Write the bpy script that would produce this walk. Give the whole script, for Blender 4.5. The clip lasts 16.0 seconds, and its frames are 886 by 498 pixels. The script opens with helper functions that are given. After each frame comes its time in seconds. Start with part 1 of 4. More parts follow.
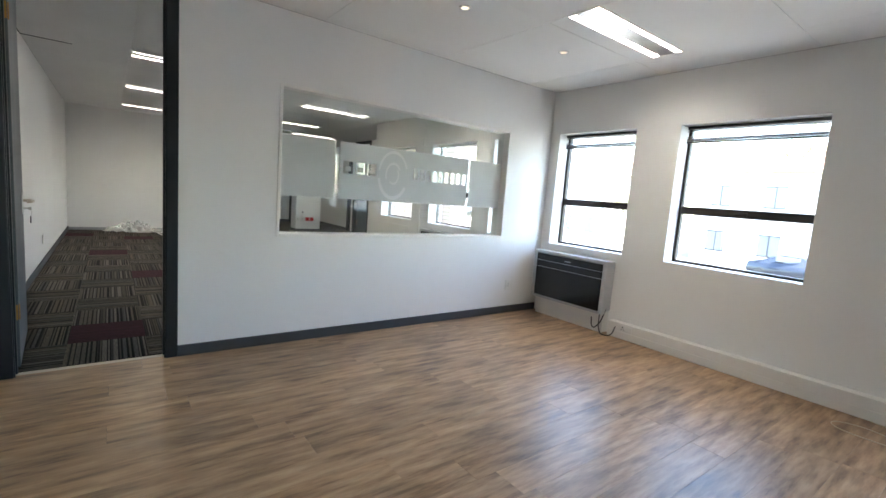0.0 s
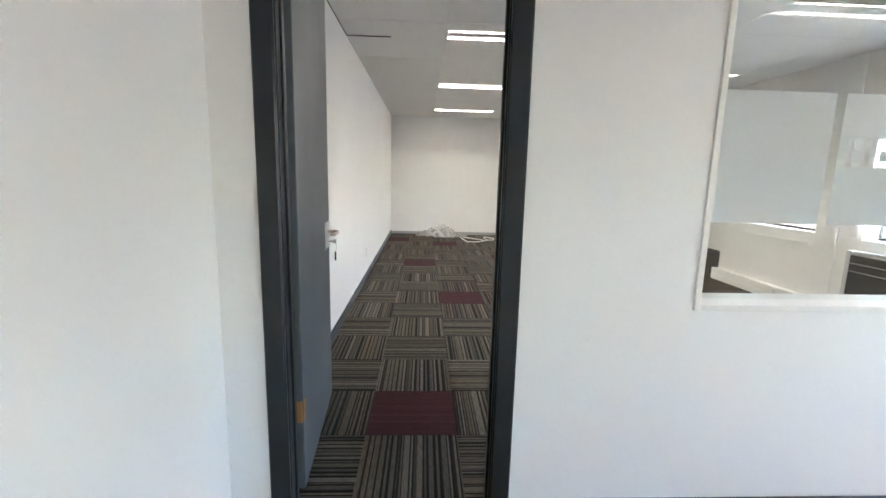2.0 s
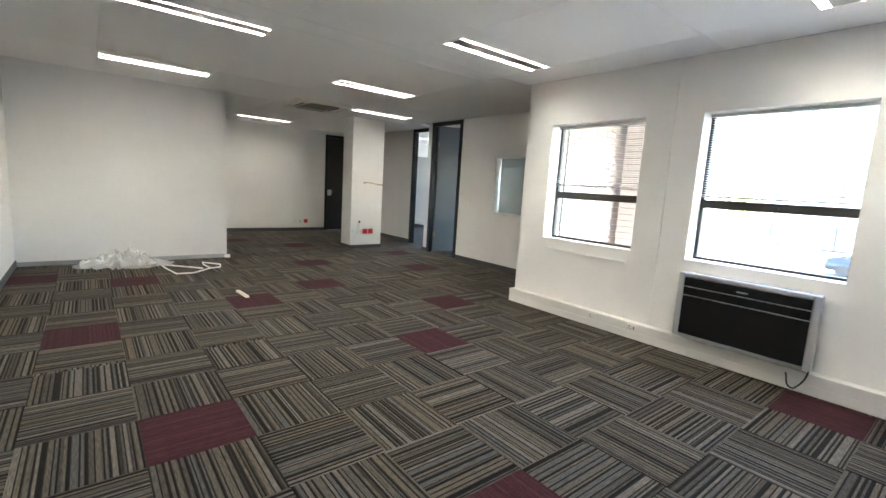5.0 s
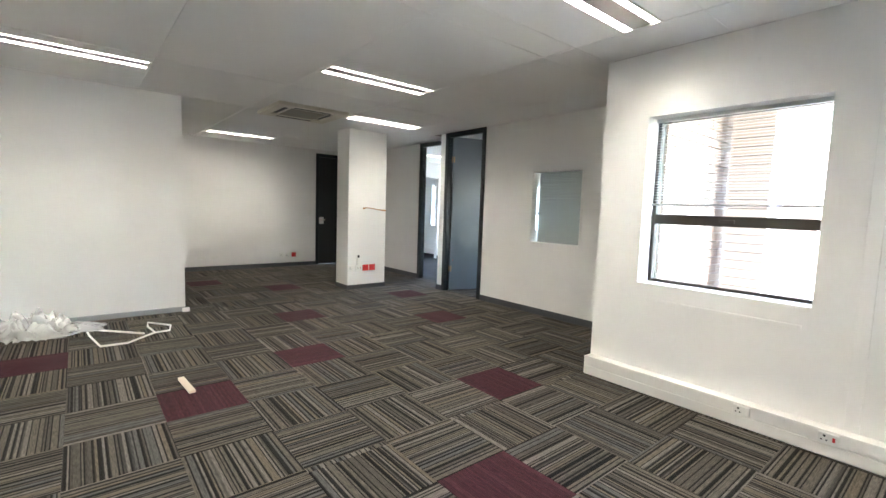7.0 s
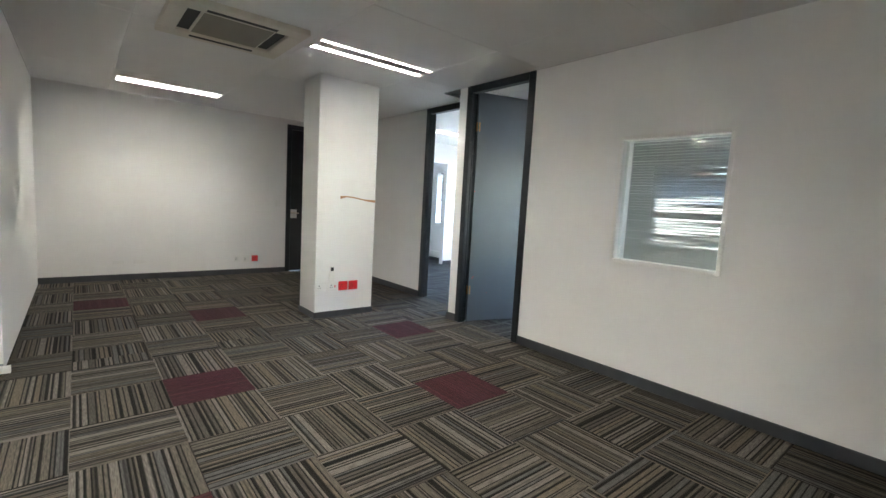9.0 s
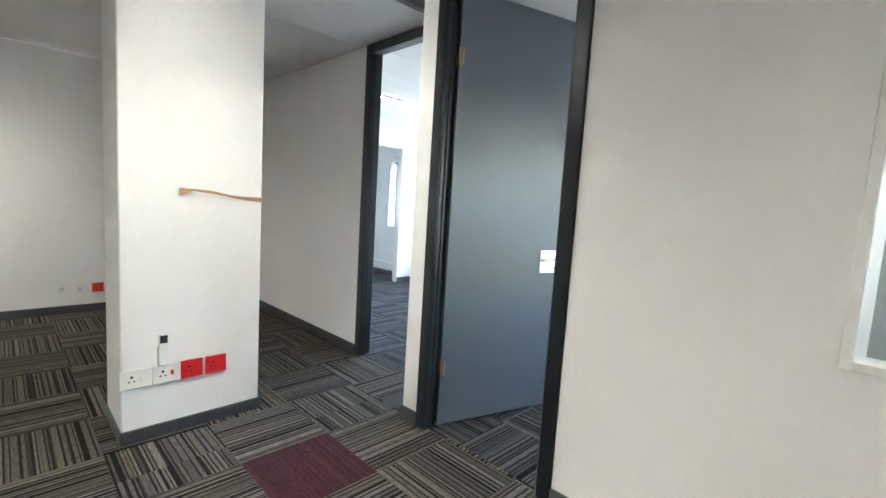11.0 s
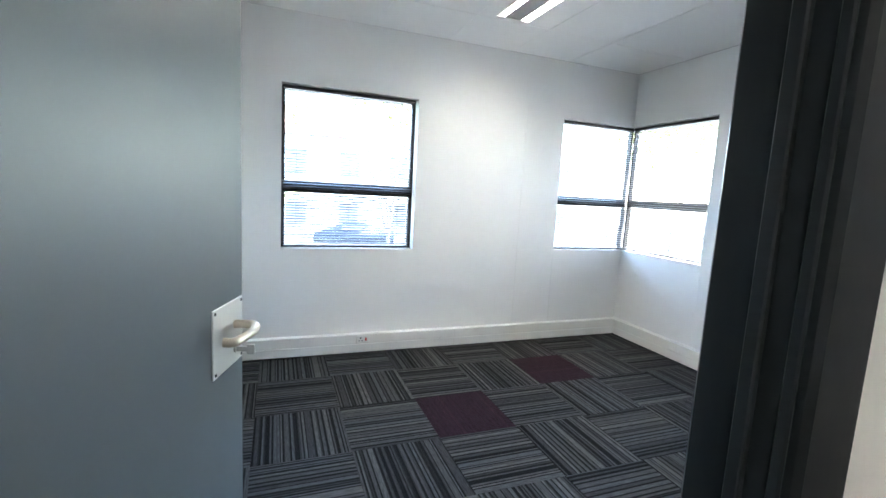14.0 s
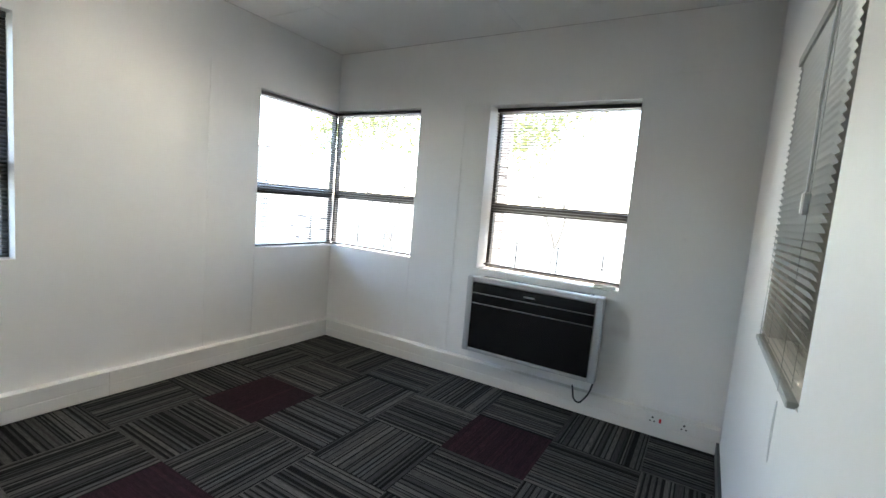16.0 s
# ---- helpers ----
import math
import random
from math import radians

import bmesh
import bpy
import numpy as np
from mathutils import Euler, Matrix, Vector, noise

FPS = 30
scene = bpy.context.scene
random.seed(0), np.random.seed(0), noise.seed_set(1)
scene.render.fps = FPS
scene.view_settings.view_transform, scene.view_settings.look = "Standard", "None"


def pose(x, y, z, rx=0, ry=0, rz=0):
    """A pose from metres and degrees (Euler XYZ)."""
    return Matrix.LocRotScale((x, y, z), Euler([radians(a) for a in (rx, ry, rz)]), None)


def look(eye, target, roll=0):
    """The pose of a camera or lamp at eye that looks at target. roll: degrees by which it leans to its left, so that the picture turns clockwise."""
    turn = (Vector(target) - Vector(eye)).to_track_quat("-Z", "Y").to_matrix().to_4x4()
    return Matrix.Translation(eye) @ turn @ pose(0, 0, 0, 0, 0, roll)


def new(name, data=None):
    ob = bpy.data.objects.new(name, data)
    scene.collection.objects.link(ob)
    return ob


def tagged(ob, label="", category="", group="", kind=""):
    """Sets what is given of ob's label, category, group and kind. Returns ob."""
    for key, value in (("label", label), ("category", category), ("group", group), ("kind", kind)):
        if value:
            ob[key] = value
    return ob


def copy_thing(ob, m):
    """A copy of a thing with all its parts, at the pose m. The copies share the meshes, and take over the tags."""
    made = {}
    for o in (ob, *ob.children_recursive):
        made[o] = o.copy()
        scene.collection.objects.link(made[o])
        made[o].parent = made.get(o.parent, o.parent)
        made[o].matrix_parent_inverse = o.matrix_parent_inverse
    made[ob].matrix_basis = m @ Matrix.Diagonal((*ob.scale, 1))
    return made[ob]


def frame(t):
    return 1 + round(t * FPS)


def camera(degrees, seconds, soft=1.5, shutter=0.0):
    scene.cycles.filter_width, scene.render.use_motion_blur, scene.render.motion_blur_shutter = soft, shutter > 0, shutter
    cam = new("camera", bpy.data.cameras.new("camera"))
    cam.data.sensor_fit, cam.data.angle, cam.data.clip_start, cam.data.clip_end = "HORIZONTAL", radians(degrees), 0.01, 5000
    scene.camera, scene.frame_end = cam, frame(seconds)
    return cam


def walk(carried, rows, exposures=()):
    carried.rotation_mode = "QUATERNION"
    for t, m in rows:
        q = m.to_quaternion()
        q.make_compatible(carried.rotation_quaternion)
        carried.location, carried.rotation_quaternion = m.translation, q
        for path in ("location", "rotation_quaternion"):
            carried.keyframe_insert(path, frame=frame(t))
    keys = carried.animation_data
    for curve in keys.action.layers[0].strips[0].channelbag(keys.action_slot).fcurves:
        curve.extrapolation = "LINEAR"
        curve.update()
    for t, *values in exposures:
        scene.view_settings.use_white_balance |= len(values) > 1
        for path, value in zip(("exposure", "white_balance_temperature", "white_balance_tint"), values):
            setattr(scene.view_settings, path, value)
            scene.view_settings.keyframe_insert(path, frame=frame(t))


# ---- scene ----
cam = camera(89.9, 16.0)
PATH = [
    (0, (0.27, -0.297, 1.343), (1.47, 1.285, 1.105), 4.4),
    (0.5, (0.269, 0.149, 1.325), (1.58, 1.634, 1.051), 4.9),
    (1, (0.177, 0.671, 1.351), (1.083, 2.427, 1.04), 3.6),
    (1.5, (0.225, 1.2, 1.403), (0.646, 3.122, 1.044), 1.6),
    (2, (0.293, 1.777, 1.41), (0.385, 3.746, 1.076), 1.4),
    (2.5, (0.320, 2.309, 1.392), (0.384, 4.284, 1.087), 0.9),
    (3, (0.345, 2.823, 1.458), (0.418, 4.798, 1.154), 0.7),
    (3.5, (0.293, 3.248, 1.416), (0.547, 5.213, 1.138), 3.1),
    (4, (0.28, 3.595, 1.391), (1.008, 5.437, 1.109), 3.2),
    (4.5, (0.303, 3.927, 1.388), (1.342, 5.612, 1.107), 3.2),
    (4.7, (0.311, 4.017, 1.394), (1.512, 5.589, 1.103), 4.0),
    (6.8, (0.962, 5.628, 1.391), (2.274, 7.119, 1.156), 2.3),
    (7, (1.105, 5.823, 1.402), (2.372, 7.36, 1.224), 1.9),
    (7.5, (1.42, 6.326, 1.376), (2.651, 7.892, 1.197), 2.5),
    (8, (1.801, 6.84, 1.353), (3.041, 8.4, 1.177), 2.7),
    (8.2, (1.959, 7.048, 1.358), (3.202, 8.603, 1.168), 3.0),
    (10.3, (3.57, 9.19, 1.345), (4.872, 10.695, 1.145), 2.8),
    (10.5, (3.745, 9.359, 1.357), (5.043, 10.867, 1.153), 2.9),
    (11, (4.153, 9.789, 1.394), (5.566, 11.19, 1.191), 3.5),
    (11.5, (4.534, 10.167, 1.352), (6.115, 11.382, 1.189), 3.7),
    (12, (4.793, 10.576, 1.359), (6.578, 11.463, 1.186), 3.4),
    (12.5, (5.058, 10.869, 1.391), (6.986, 11.362, 1.187), 2.6),
    (13, (5.332, 11.08, 1.384), (7.31, 11.286, 1.178), 2.3),
    (13.5, (5.537, 11.221, 1.397), (7.506, 10.955, 1.168), 3.0),
    (14, (5.728, 11.298, 1.393), (7.582, 10.592, 1.141), 3.1),
    (14.5, (5.914, 11.259, 1.382), (7.557, 10.146, 1.134), 4.3),
    (15, (6.063, 11.154, 1.411), (7.473, 9.757, 1.171), 4.6),
    (15.5, (6.185, 11.059, 1.413), (7.313, 9.423, 1.187), 5.1),
    (16, (6.288, 11.025, 1.375), (7.301, 9.312, 1.173), 4.9),
]
walk(cam, [(t, look(eye, target, roll)) for t, eye, target, roll in PATH], [(0, 4.6, 6500, 10), (1, 4.6, 6500, 10), (1.5, 5.05, 6500, 10), (2, 5.45, 6550, 12), (2.5, 5.4, 6600, 13), (3.5, 5.85, 6500, 10), (4.5, 5.25, 6500, 10), (7, 5.65, 6400, 10), (8, 5.4, 6350, 10), (10.5, 5.85, 6100, 8), (11, 5.85, 6150, 8), (12.5, 5.65, 6350, 9), (13.5, 5.25, 6250, 9), (14, 5.4, 6200, 9), (14.5, 5.2, 6300, 10), (15, 5.0, 6550, 10), (16, 4.65, 6900, 10)])

# ---- world, sun, exposure ----
world = bpy.data.worlds.new("sky")
scene.world = world
world.use_nodes = True
wn = world.node_tree
sky = wn.nodes.new("ShaderNodeTexSky")
sky.sky_type = "NISHITA"
sky.sun_disc = False
sky.sun_elevation = radians(63)
sky.sun_rotation = radians(180)
wn.links.new(sky.outputs[0], wn.nodes["Background"].inputs[0])
wn.nodes["Background"].inputs[1].default_value = 0.15
sun = new("sun", bpy.data.lights.new("sun", "SUN"))
sun.data.energy = 4.0
sun.data.angle = radians(0.5)
sun.data.color = (1.0, 0.97, 0.93)
sun.matrix_world = look((0, 0, 0), (0.03, 0.51, -1.0))

# ---- materials ----


class Mat:
    """A node material with a Principled shader and short ways to add nodes."""

    def __init__(self, name, color=(0.8, 0.8, 0.8), rough=0.5, metal=0.0, spec=0.5):
        self.m = bpy.data.materials.new(name)
        self.m.use_nodes = True
        self.t = self.m.node_tree
        self.b = self.t.nodes["Principled BSDF"]
        self.b.inputs["Base Color"].default_value = (*color, 1)
        self.b.inputs["Roughness"].default_value = rough
        self.b.inputs["Metallic"].default_value = metal
        self.b.inputs["Specular IOR Level"].default_value = spec

    def node(self, kind, **values):
        n = self.t.nodes.new(kind)
        for k, v in values.items():
            n.inputs[k].default_value = v
        return n

    def link(self, a, b):
        self.t.links.new(a, b)

    def coords(self, which="Object"):
        return self.t.nodes.new("ShaderNodeTexCoord").outputs[which]

    def noise(self, vec, scale, detail=4.0, rough=0.55):
        n = self.node("ShaderNodeTexNoise", Scale=scale, Detail=detail, Roughness=rough)
        self.link(vec, n.inputs["Vector"])
        return n.outputs["Fac"]

    def ramp(self, fac, stops, mode="LINEAR"):
        r = self.t.nodes.new("ShaderNodeValToRGB")
        r.color_ramp.interpolation = mode
        el = r.color_ramp.elements
        while len(el) < len(stops):
            el.new(0.5)
        for e, (p, c) in zip(el, stops):
            e.position = p
            e.color = (*c, 1)
        self.link(fac, r.inputs[0])
        return r.outputs[0]

    def mix(self, fac, a, b, mode="MIX"):
        n = self.t.nodes.new("ShaderNodeMix")
        n.data_type = "RGBA"
        n.blend_type = mode
        for socket, v in ((n.inputs[0], fac), (n.inputs[6], a), (n.inputs[7], b)):
            if isinstance(v, (int, float)):
                socket.default_value = v
            elif isinstance(v, tuple):
                socket.default_value = (*v, 1)
            else:
                self.link(v, socket)
        return n.outputs[2]

    def bump(self, height, strength, distance=0.002):
        n = self.node("ShaderNodeBump", Strength=strength, Distance=distance)
        self.link(height, n.inputs["Height"])
        self.link(n.outputs[0], self.b.inputs["Normal"])

    def color(self, socket):
        self.link(socket, self.b.inputs["Base Color"])

    def rough(self, fac, lo, hi):
        n = self.node("ShaderNodeMapRange")
        n.inputs["To Min"].default_value = lo
        n.inputs["To Max"].default_value = hi
        self.link(fac, n.inputs["Value"])
        self.link(n.outputs[0], self.b.inputs["Roughness"])


def painted(name, a, b, rough=0.6, grain=220.0, bump=0.12, scale=1.3, spec=0.5):
    """Paint: two close tones in slow patches, a fine roller grain and faint scuffs."""
    k = Mat(name, a, rough, spec=spec)
    v = k.coords("Object")
    slow = k.noise(v, scale, 5.0)
    base = k.mix(slow, a, b)
    scuff = k.noise(v, 9.0, 8.0, 0.7)
    dark = tuple(c * 0.86 for c in a)
    mask = k.ramp(scuff, [(0.66, (0, 0, 0)), (0.8, (1, 1, 1))])
    k.color(k.mix(mask, base, dark))
    fine = k.noise(v, grain, 3.0)
    k.bump(fine, bump, 0.001)
    k.rough(slow, rough - 0.06, rough + 0.08)
    return k.m


wall_paint = painted("wall_paint", (0.80, 0.785, 0.76), (0.745, 0.73, 0.705), 0.55)
white_trim = painted("white_trim", (0.80, 0.78, 0.74), (0.74, 0.72, 0.68), 0.4, 60.0, 0.04)
frame_paint = painted("frame_paint", (0.018, 0.0215, 0.025), (0.014, 0.017, 0.020), 0.34, 90.0, 0.06, spec=0.35)
leaf_paint = painted("leaf_paint", (0.092, 0.107, 0.118), (0.077, 0.090, 0.100), 0.38, 110.0, 0.05, 2.0, spec=0.5)
skirt_paint = painted("skirt_paint", (0.052, 0.056, 0.060), (0.040, 0.043, 0.047), 0.45, 90.0, 0.06)
pale_skirt = painted("pale_skirting_paint", (0.34, 0.35, 0.355), (0.28, 0.29, 0.295), 0.45, 90.0, 0.06)
black_door_paint = painted("black_door_paint", (0.022, 0.022, 0.024), (0.016, 0.016, 0.018), 0.4)
alu_dark = painted("dark_window_alu", (0.030, 0.024, 0.020), (0.022, 0.018, 0.016), 0.4, 150.0, 0.03)
silver = Mat("silver_plastic", (0.52, 0.52, 0.52), 0.38, 0.55).m
chrome = Mat("brushed_steel", (0.62, 0.60, 0.57), 0.28, 1.0).m
black_gloss = Mat("black_gloss", (0.008, 0.008, 0.009), 0.14).m
black_rubber = Mat("black_cable", (0.02, 0.02, 0.02), 0.5).m
white_plastic = Mat("white_plastic", (0.74, 0.73, 0.69), 0.35).m
red_plastic = Mat("red_plastic", (0.55, 0.012, 0.015), 0.35).m
cream_plastic = Mat("cream_plastic", (0.66, 0.62, 0.52), 0.4).m
dark_slot = Mat("dark_slot", (0.02, 0.02, 0.02), 0.6).m
brass = Mat("bronze_hinge", (0.42, 0.21, 0.06), 0.4, 0.5).m
grey_metal = Mat("grey_reflector", (0.55, 0.55, 0.55), 0.25, 0.9).m
wood_lever = Mat("worn_lever", (0.58, 0.50, 0.40), 0.3, 0.6).m
tape_brown = Mat("brown_tape", (0.42, 0.22, 0.10), 0.5).m
beige_strip = Mat("beige_strip", (0.62, 0.55, 0.42), 0.5).m
filter_grey = Mat("grille_grey", (0.30, 0.28, 0.23), 0.7).m


def ceiling_material():
    k = Mat("ceiling_board", (0.74, 0.73, 0.70), 0.75)
    v = k.coords("Object")
    k.color(k.mix(k.noise(v, 0.9, 4.0), (0.84, 0.83, 0.81), (0.77, 0.76, 0.74)))
    k.bump(k.noise(v, 130.0, 5.0, 0.7), 0.35, 0.002)
    return k.m


def emitter(name, color, strength):
    k = Mat(name, color, 0.5)
    k.b.inputs["Emission Color"].default_value = (*color, 1)
    k.b.inputs["Emission Strength"].default_value = strength
    return k.m


ceiling_board = ceiling_material()
tube_glow = emitter("fluorescent_glow", (1.0, 0.94, 0.83), 4.4)
spot_glow = emitter("spot_glow", (1.0, 0.86, 0.66), 0.06)


def glass_material(name, tint=(0.96, 0.98, 0.97)):
    k = Mat(name)
    t = k.t
    t.nodes.remove(k.b)
    clear = t.nodes.new("ShaderNodeBsdfTransparent")
    clear.inputs[0].default_value = (*tint, 1)
    gloss = t.nodes.new("ShaderNodeBsdfGlossy")
    gloss.inputs["Roughness"].default_value = 0.02
    face = t.nodes.new("ShaderNodeLayerWeight")
    face.inputs["Blend"].default_value = 0.5
    power = k.node("ShaderNodeMath")
    power.operation = "POWER"
    power.inputs[1].default_value = 5.0
    k.link(face.outputs["Facing"], power.inputs[0])
    fres = k.node("ShaderNodeMath")
    fres.operation = "MULTIPLY_ADD"
    k.link(power.outputs[0], fres.inputs[0])
    fres.inputs[1].default_value = 0.9
    fres.inputs[2].default_value = 0.045
    m = t.nodes.new("ShaderNodeMixShader")
    k.link(fres.outputs[0], m.inputs[0])
    k.link(clear.outputs[0], m.inputs[1])
    k.link(gloss.outputs[0], m.inputs[2])
    k.link(m.outputs[0], t.nodes["Material Output"].inputs[0])
    return k.m


def film_material():
    k = Mat("frosted_film")
    t = k.t
    t.nodes.remove(k.b)
    a = t.nodes.new("ShaderNodeBsdfDiffuse")
    a.inputs[0].default_value = (0.72, 0.74, 0.73, 1)
    b = t.nodes.new("ShaderNodeBsdfTranslucent")
    b.inputs[0].default_value = (0.80, 0.82, 0.81, 1)
    m = t.nodes.new("ShaderNodeMixShader")
    m.inputs[0].default_value = 0.45
    k.link(a.outputs[0], m.inputs[1])
    k.link(b.outputs[0], m.inputs[2])
    k.link(m.outputs[0], t.nodes["Material Output"].inputs[0])
    return k.m


def plastic_sheet_material():
    k = Mat("clear_plastic_sheet")
    t = k.t
    k.b.inputs["Base Color"].default_value = (0.95, 0.94, 0.91, 1)
    k.b.inputs["Subsurface Weight"].default_value = 0.0
    k.b.inputs["Roughness"].default_value = 0.15
    clear = t.nodes.new("ShaderNodeBsdfTransparent")
    m = t.nodes.new("ShaderNodeMixShader")
    m.inputs[0].default_value = 0.30
    k.link(clear.outputs[0], m.inputs[1])
    k.link(k.b.outputs[0], m.inputs[2])
    k.link(m.outputs[0], t.nodes["Material Output"].inputs[0])
    return k.m


pane_glass = glass_material("pane_glass")
frosted = film_material()
plastic_sheet = plastic_sheet_material()


def carpet_material(name, stops, fuzz, dark):
    """Carpet: irregular yarn stripes along one side of the tile, uneven along their length, with a loop-pile relief."""
    k = Mat(name, (0.1, 0.1, 0.1), 0.95, spec=0.15)
    v = k.coords("Object")
    info = k.t.nodes.new("ShaderNodeObjectInfo")
    sep = k.t.nodes.new("ShaderNodeSeparateXYZ")
    k.link(v, sep.inputs[0])
    off = k.node("ShaderNodeMath")
    off.operation = "MULTIPLY_ADD"
    k.link(info.outputs["Random"], off.inputs[0])
    off.inputs[1].default_value = 37.0
    k.link(sep.outputs[0], off.inputs[2])
    jit = k.t.nodes.new("ShaderNodeTexNoise")
    jit.noise_dimensions = "1D"
    jit.inputs["Scale"].default_value = 26.0
    jit.inputs["Detail"].default_value = 1.0
    k.link(off.outputs[0], jit.inputs["W"])

    def calc(op, a, b, c=None):
        n = k.node("ShaderNodeMath")
        n.operation = op
        for socket, v in zip(n.inputs, (a, b, c)):
            if isinstance(v, (int, float)):
                socket.default_value = v
            elif v is not None:
                k.link(v, socket)
        return n.outputs[0]
    w = calc("MULTIPLY_ADD", off.outputs[0], 32.0, calc("MULTIPLY", jit.outputs["Fac"], 1.6))
    cell = calc("FLOOR", w, 0.0)
    pick = k.t.nodes.new("ShaderNodeTexWhiteNoise")
    pick.noise_dimensions = "1D"
    k.link(cell, pick.inputs["W"])
    tone_a = k.ramp(pick.outputs["Value"], stops, "CONSTANT")
    gap = calc("FRACT", w, 0.0)
    edge = k.ramp(gap, [(0.0, (1, 1, 1)), (0.24, (0.9, 0.9, 0.9)), (0.44, (0, 0, 0)), (0.86, (0, 0, 0)), (1.0, (1, 1, 1))])
    stripe = k.mix(edge, tone_a, dark)
    stretch = k.node("ShaderNodeMapping")
    stretch.inputs["Scale"].default_value = (60.0, 6.0, 1.0)
    k.link(v, stretch.inputs["Vector"])
    wear = k.noise(stretch.outputs[0], 3.0, 4.0)
    tone = k.ramp(wear, [(0.3, (0.50, 0.50, 0.50)), (0.7, (1.22, 1.22, 1.22))])
    col = k.mix(1.0, stripe, tone, "MULTIPLY")
    fibre = k.noise(v, 420.0, 2.0)
    speck = k.ramp(fibre, [(0.3, (0.55, 0.55, 0.55)), (0.7, (1.3, 1.3, 1.3))])
    k.color(k.mix(fuzz, col, speck, "MULTIPLY"))
    k.bump(fibre, 0.6, 0.003)
    return k.m


stripe_carpet = carpet_material("stripe_carpet", [
    (0.0, (0.1036, 0.0898, 0.0708)), (0.30, (0.1486, 0.1329, 0.1107)), (0.55, (0.0725, 0.0629, 0.0502)),
    (0.72, (0.1210, 0.1011, 0.0738)), (0.86, (0.0898, 0.0848, 0.0775))], 0.45, (0.0047, 0.0040, 0.0034))
# Greyer stripes for the office; its dimmer exposure is put into the colour too.
dimmed_charcoal_carpet = carpet_material("dimmed_charcoal_carpet", [
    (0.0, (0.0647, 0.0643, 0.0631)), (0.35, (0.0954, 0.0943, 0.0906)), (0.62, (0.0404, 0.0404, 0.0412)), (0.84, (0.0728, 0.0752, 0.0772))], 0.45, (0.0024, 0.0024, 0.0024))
plum_carpet = carpet_material("plum_carpet", [
    (0.0, (0.0571, 0.0183, 0.0223)), (0.4, (0.0486, 0.0155, 0.0194)), (0.75, (0.0640, 0.0212, 0.0253))], 0.45, (0.0412, 0.0134, 0.0170))
# Plum tiles again, darkened in the colour for the dimmer office.
dimmed_plum_carpet = carpet_material("dimmed_plum_carpet", [
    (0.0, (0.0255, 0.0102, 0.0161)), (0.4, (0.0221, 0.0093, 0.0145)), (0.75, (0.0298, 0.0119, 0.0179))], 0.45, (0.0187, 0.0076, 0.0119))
screed = Mat("screed", (0.03, 0.028, 0.026), 0.9).m


def plank_material():
    k = Mat("oak_laminate", (0.3, 0.2, 0.12), 0.32)
    v = k.coords("Object")
    info = k.t.nodes.new("ShaderNodeObjectInfo")
    add = k.t.nodes.new("ShaderNodeVectorMath")
    add.operation = "MULTIPLY_ADD"
    k.link(info.outputs["Random"], add.inputs[0])
    add.inputs[1].default_value = (61.0, 23.0, 9.0)
    k.link(v, add.inputs[2])
    mp = k.node("ShaderNodeMapping")
    mp.inputs["Scale"].default_value = (1.5, 10.5, 1.0)
    k.link(add.outputs[0], mp.inputs["Vector"])
    grain = k.noise(mp.outputs[0], 2.2, 8.0, 0.62)
    col = k.ramp(grain, [(0.28, (0.15, 0.078, 0.037)), (0.44, (0.335, 0.200, 0.104)), (0.58, (0.440, 0.282, 0.158)), (0.76, (0.54, 0.38, 0.23))])
    shade = k.ramp(info.outputs["Random"], [(0.0, (0.86, 0.85, 0.84)), (1.0, (1.08, 1.07, 1.05))])
    streak = k.node("ShaderNodeMapping")
    streak.inputs["Scale"].default_value = (0.9, 5.0, 1.0)
    k.link(add.outputs[0], streak.inputs["Vector"])
    patch = k.noise(streak.outputs[0], 2.6, 4.0)
    blotch = k.ramp(patch, [(0.30, (0.46, 0.42, 0.38)), (0.50, (1.0, 1.0, 1.0)), (0.75, (1.12, 1.10, 1.06))])
    k.color(k.mix(1.0, k.mix(1.0, col, shade, "MULTIPLY"), blotch, "MULTIPLY"))
    k.rough(grain, 0.28, 0.42)
    k.bump(grain, 0.12, 0.001)
    return k.m


oak_laminate = plank_material()


def brick_material():
    k = Mat("face_brick", (0.4, 0.2, 0.12), 0.85)
    v = k.coords("Object")
    k.color(k.ramp(k.noise(v, 3.5, 6.0, 0.7), [(0.3, (0.34, 0.27, 0.22)), (0.5, (0.42, 0.35, 0.30)), (0.7, (0.48, 0.41, 0.36))]))
    k.bump(k.noise(v, 60.0, 4.0), 0.4, 0.003)
    return k.m


face_brick = brick_material()
pier_paint = painted("pier_paint", (0.46, 0.40, 0.36), (0.38, 0.33, 0.29), 0.8)
pier_mortar = painted("pier_mortar", (0.14, 0.13, 0.12), (0.10, 0.10, 0.09), 0.9)
mortar = painted("mortar", (0.38, 0.36, 0.33), (0.30, 0.28, 0.26), 0.9)
paving = painted("concrete_yard", (0.13, 0.127, 0.12), (0.10, 0.098, 0.093), 0.9, 30.0, 0.5)
render_white = painted("rendered_facade", (0.62, 0.58, 0.52), (0.54, 0.50, 0.45), 0.85)
roof_tile = painted("roof_tile", (0.20, 0.10, 0.07), (0.15, 0.08, 0.06), 0.8)
far_glass = Mat("facade_glass", (0.16, 0.17, 0.18), 0.12).m
bark = painted("bark", (0.26, 0.22, 0.18), (0.19, 0.16, 0.13), 0.9, 40.0, 0.6)
leaf_green = painted("young_leaf", (0.24, 0.25, 0.07), (0.18, 0.20, 0.06), 0.6)
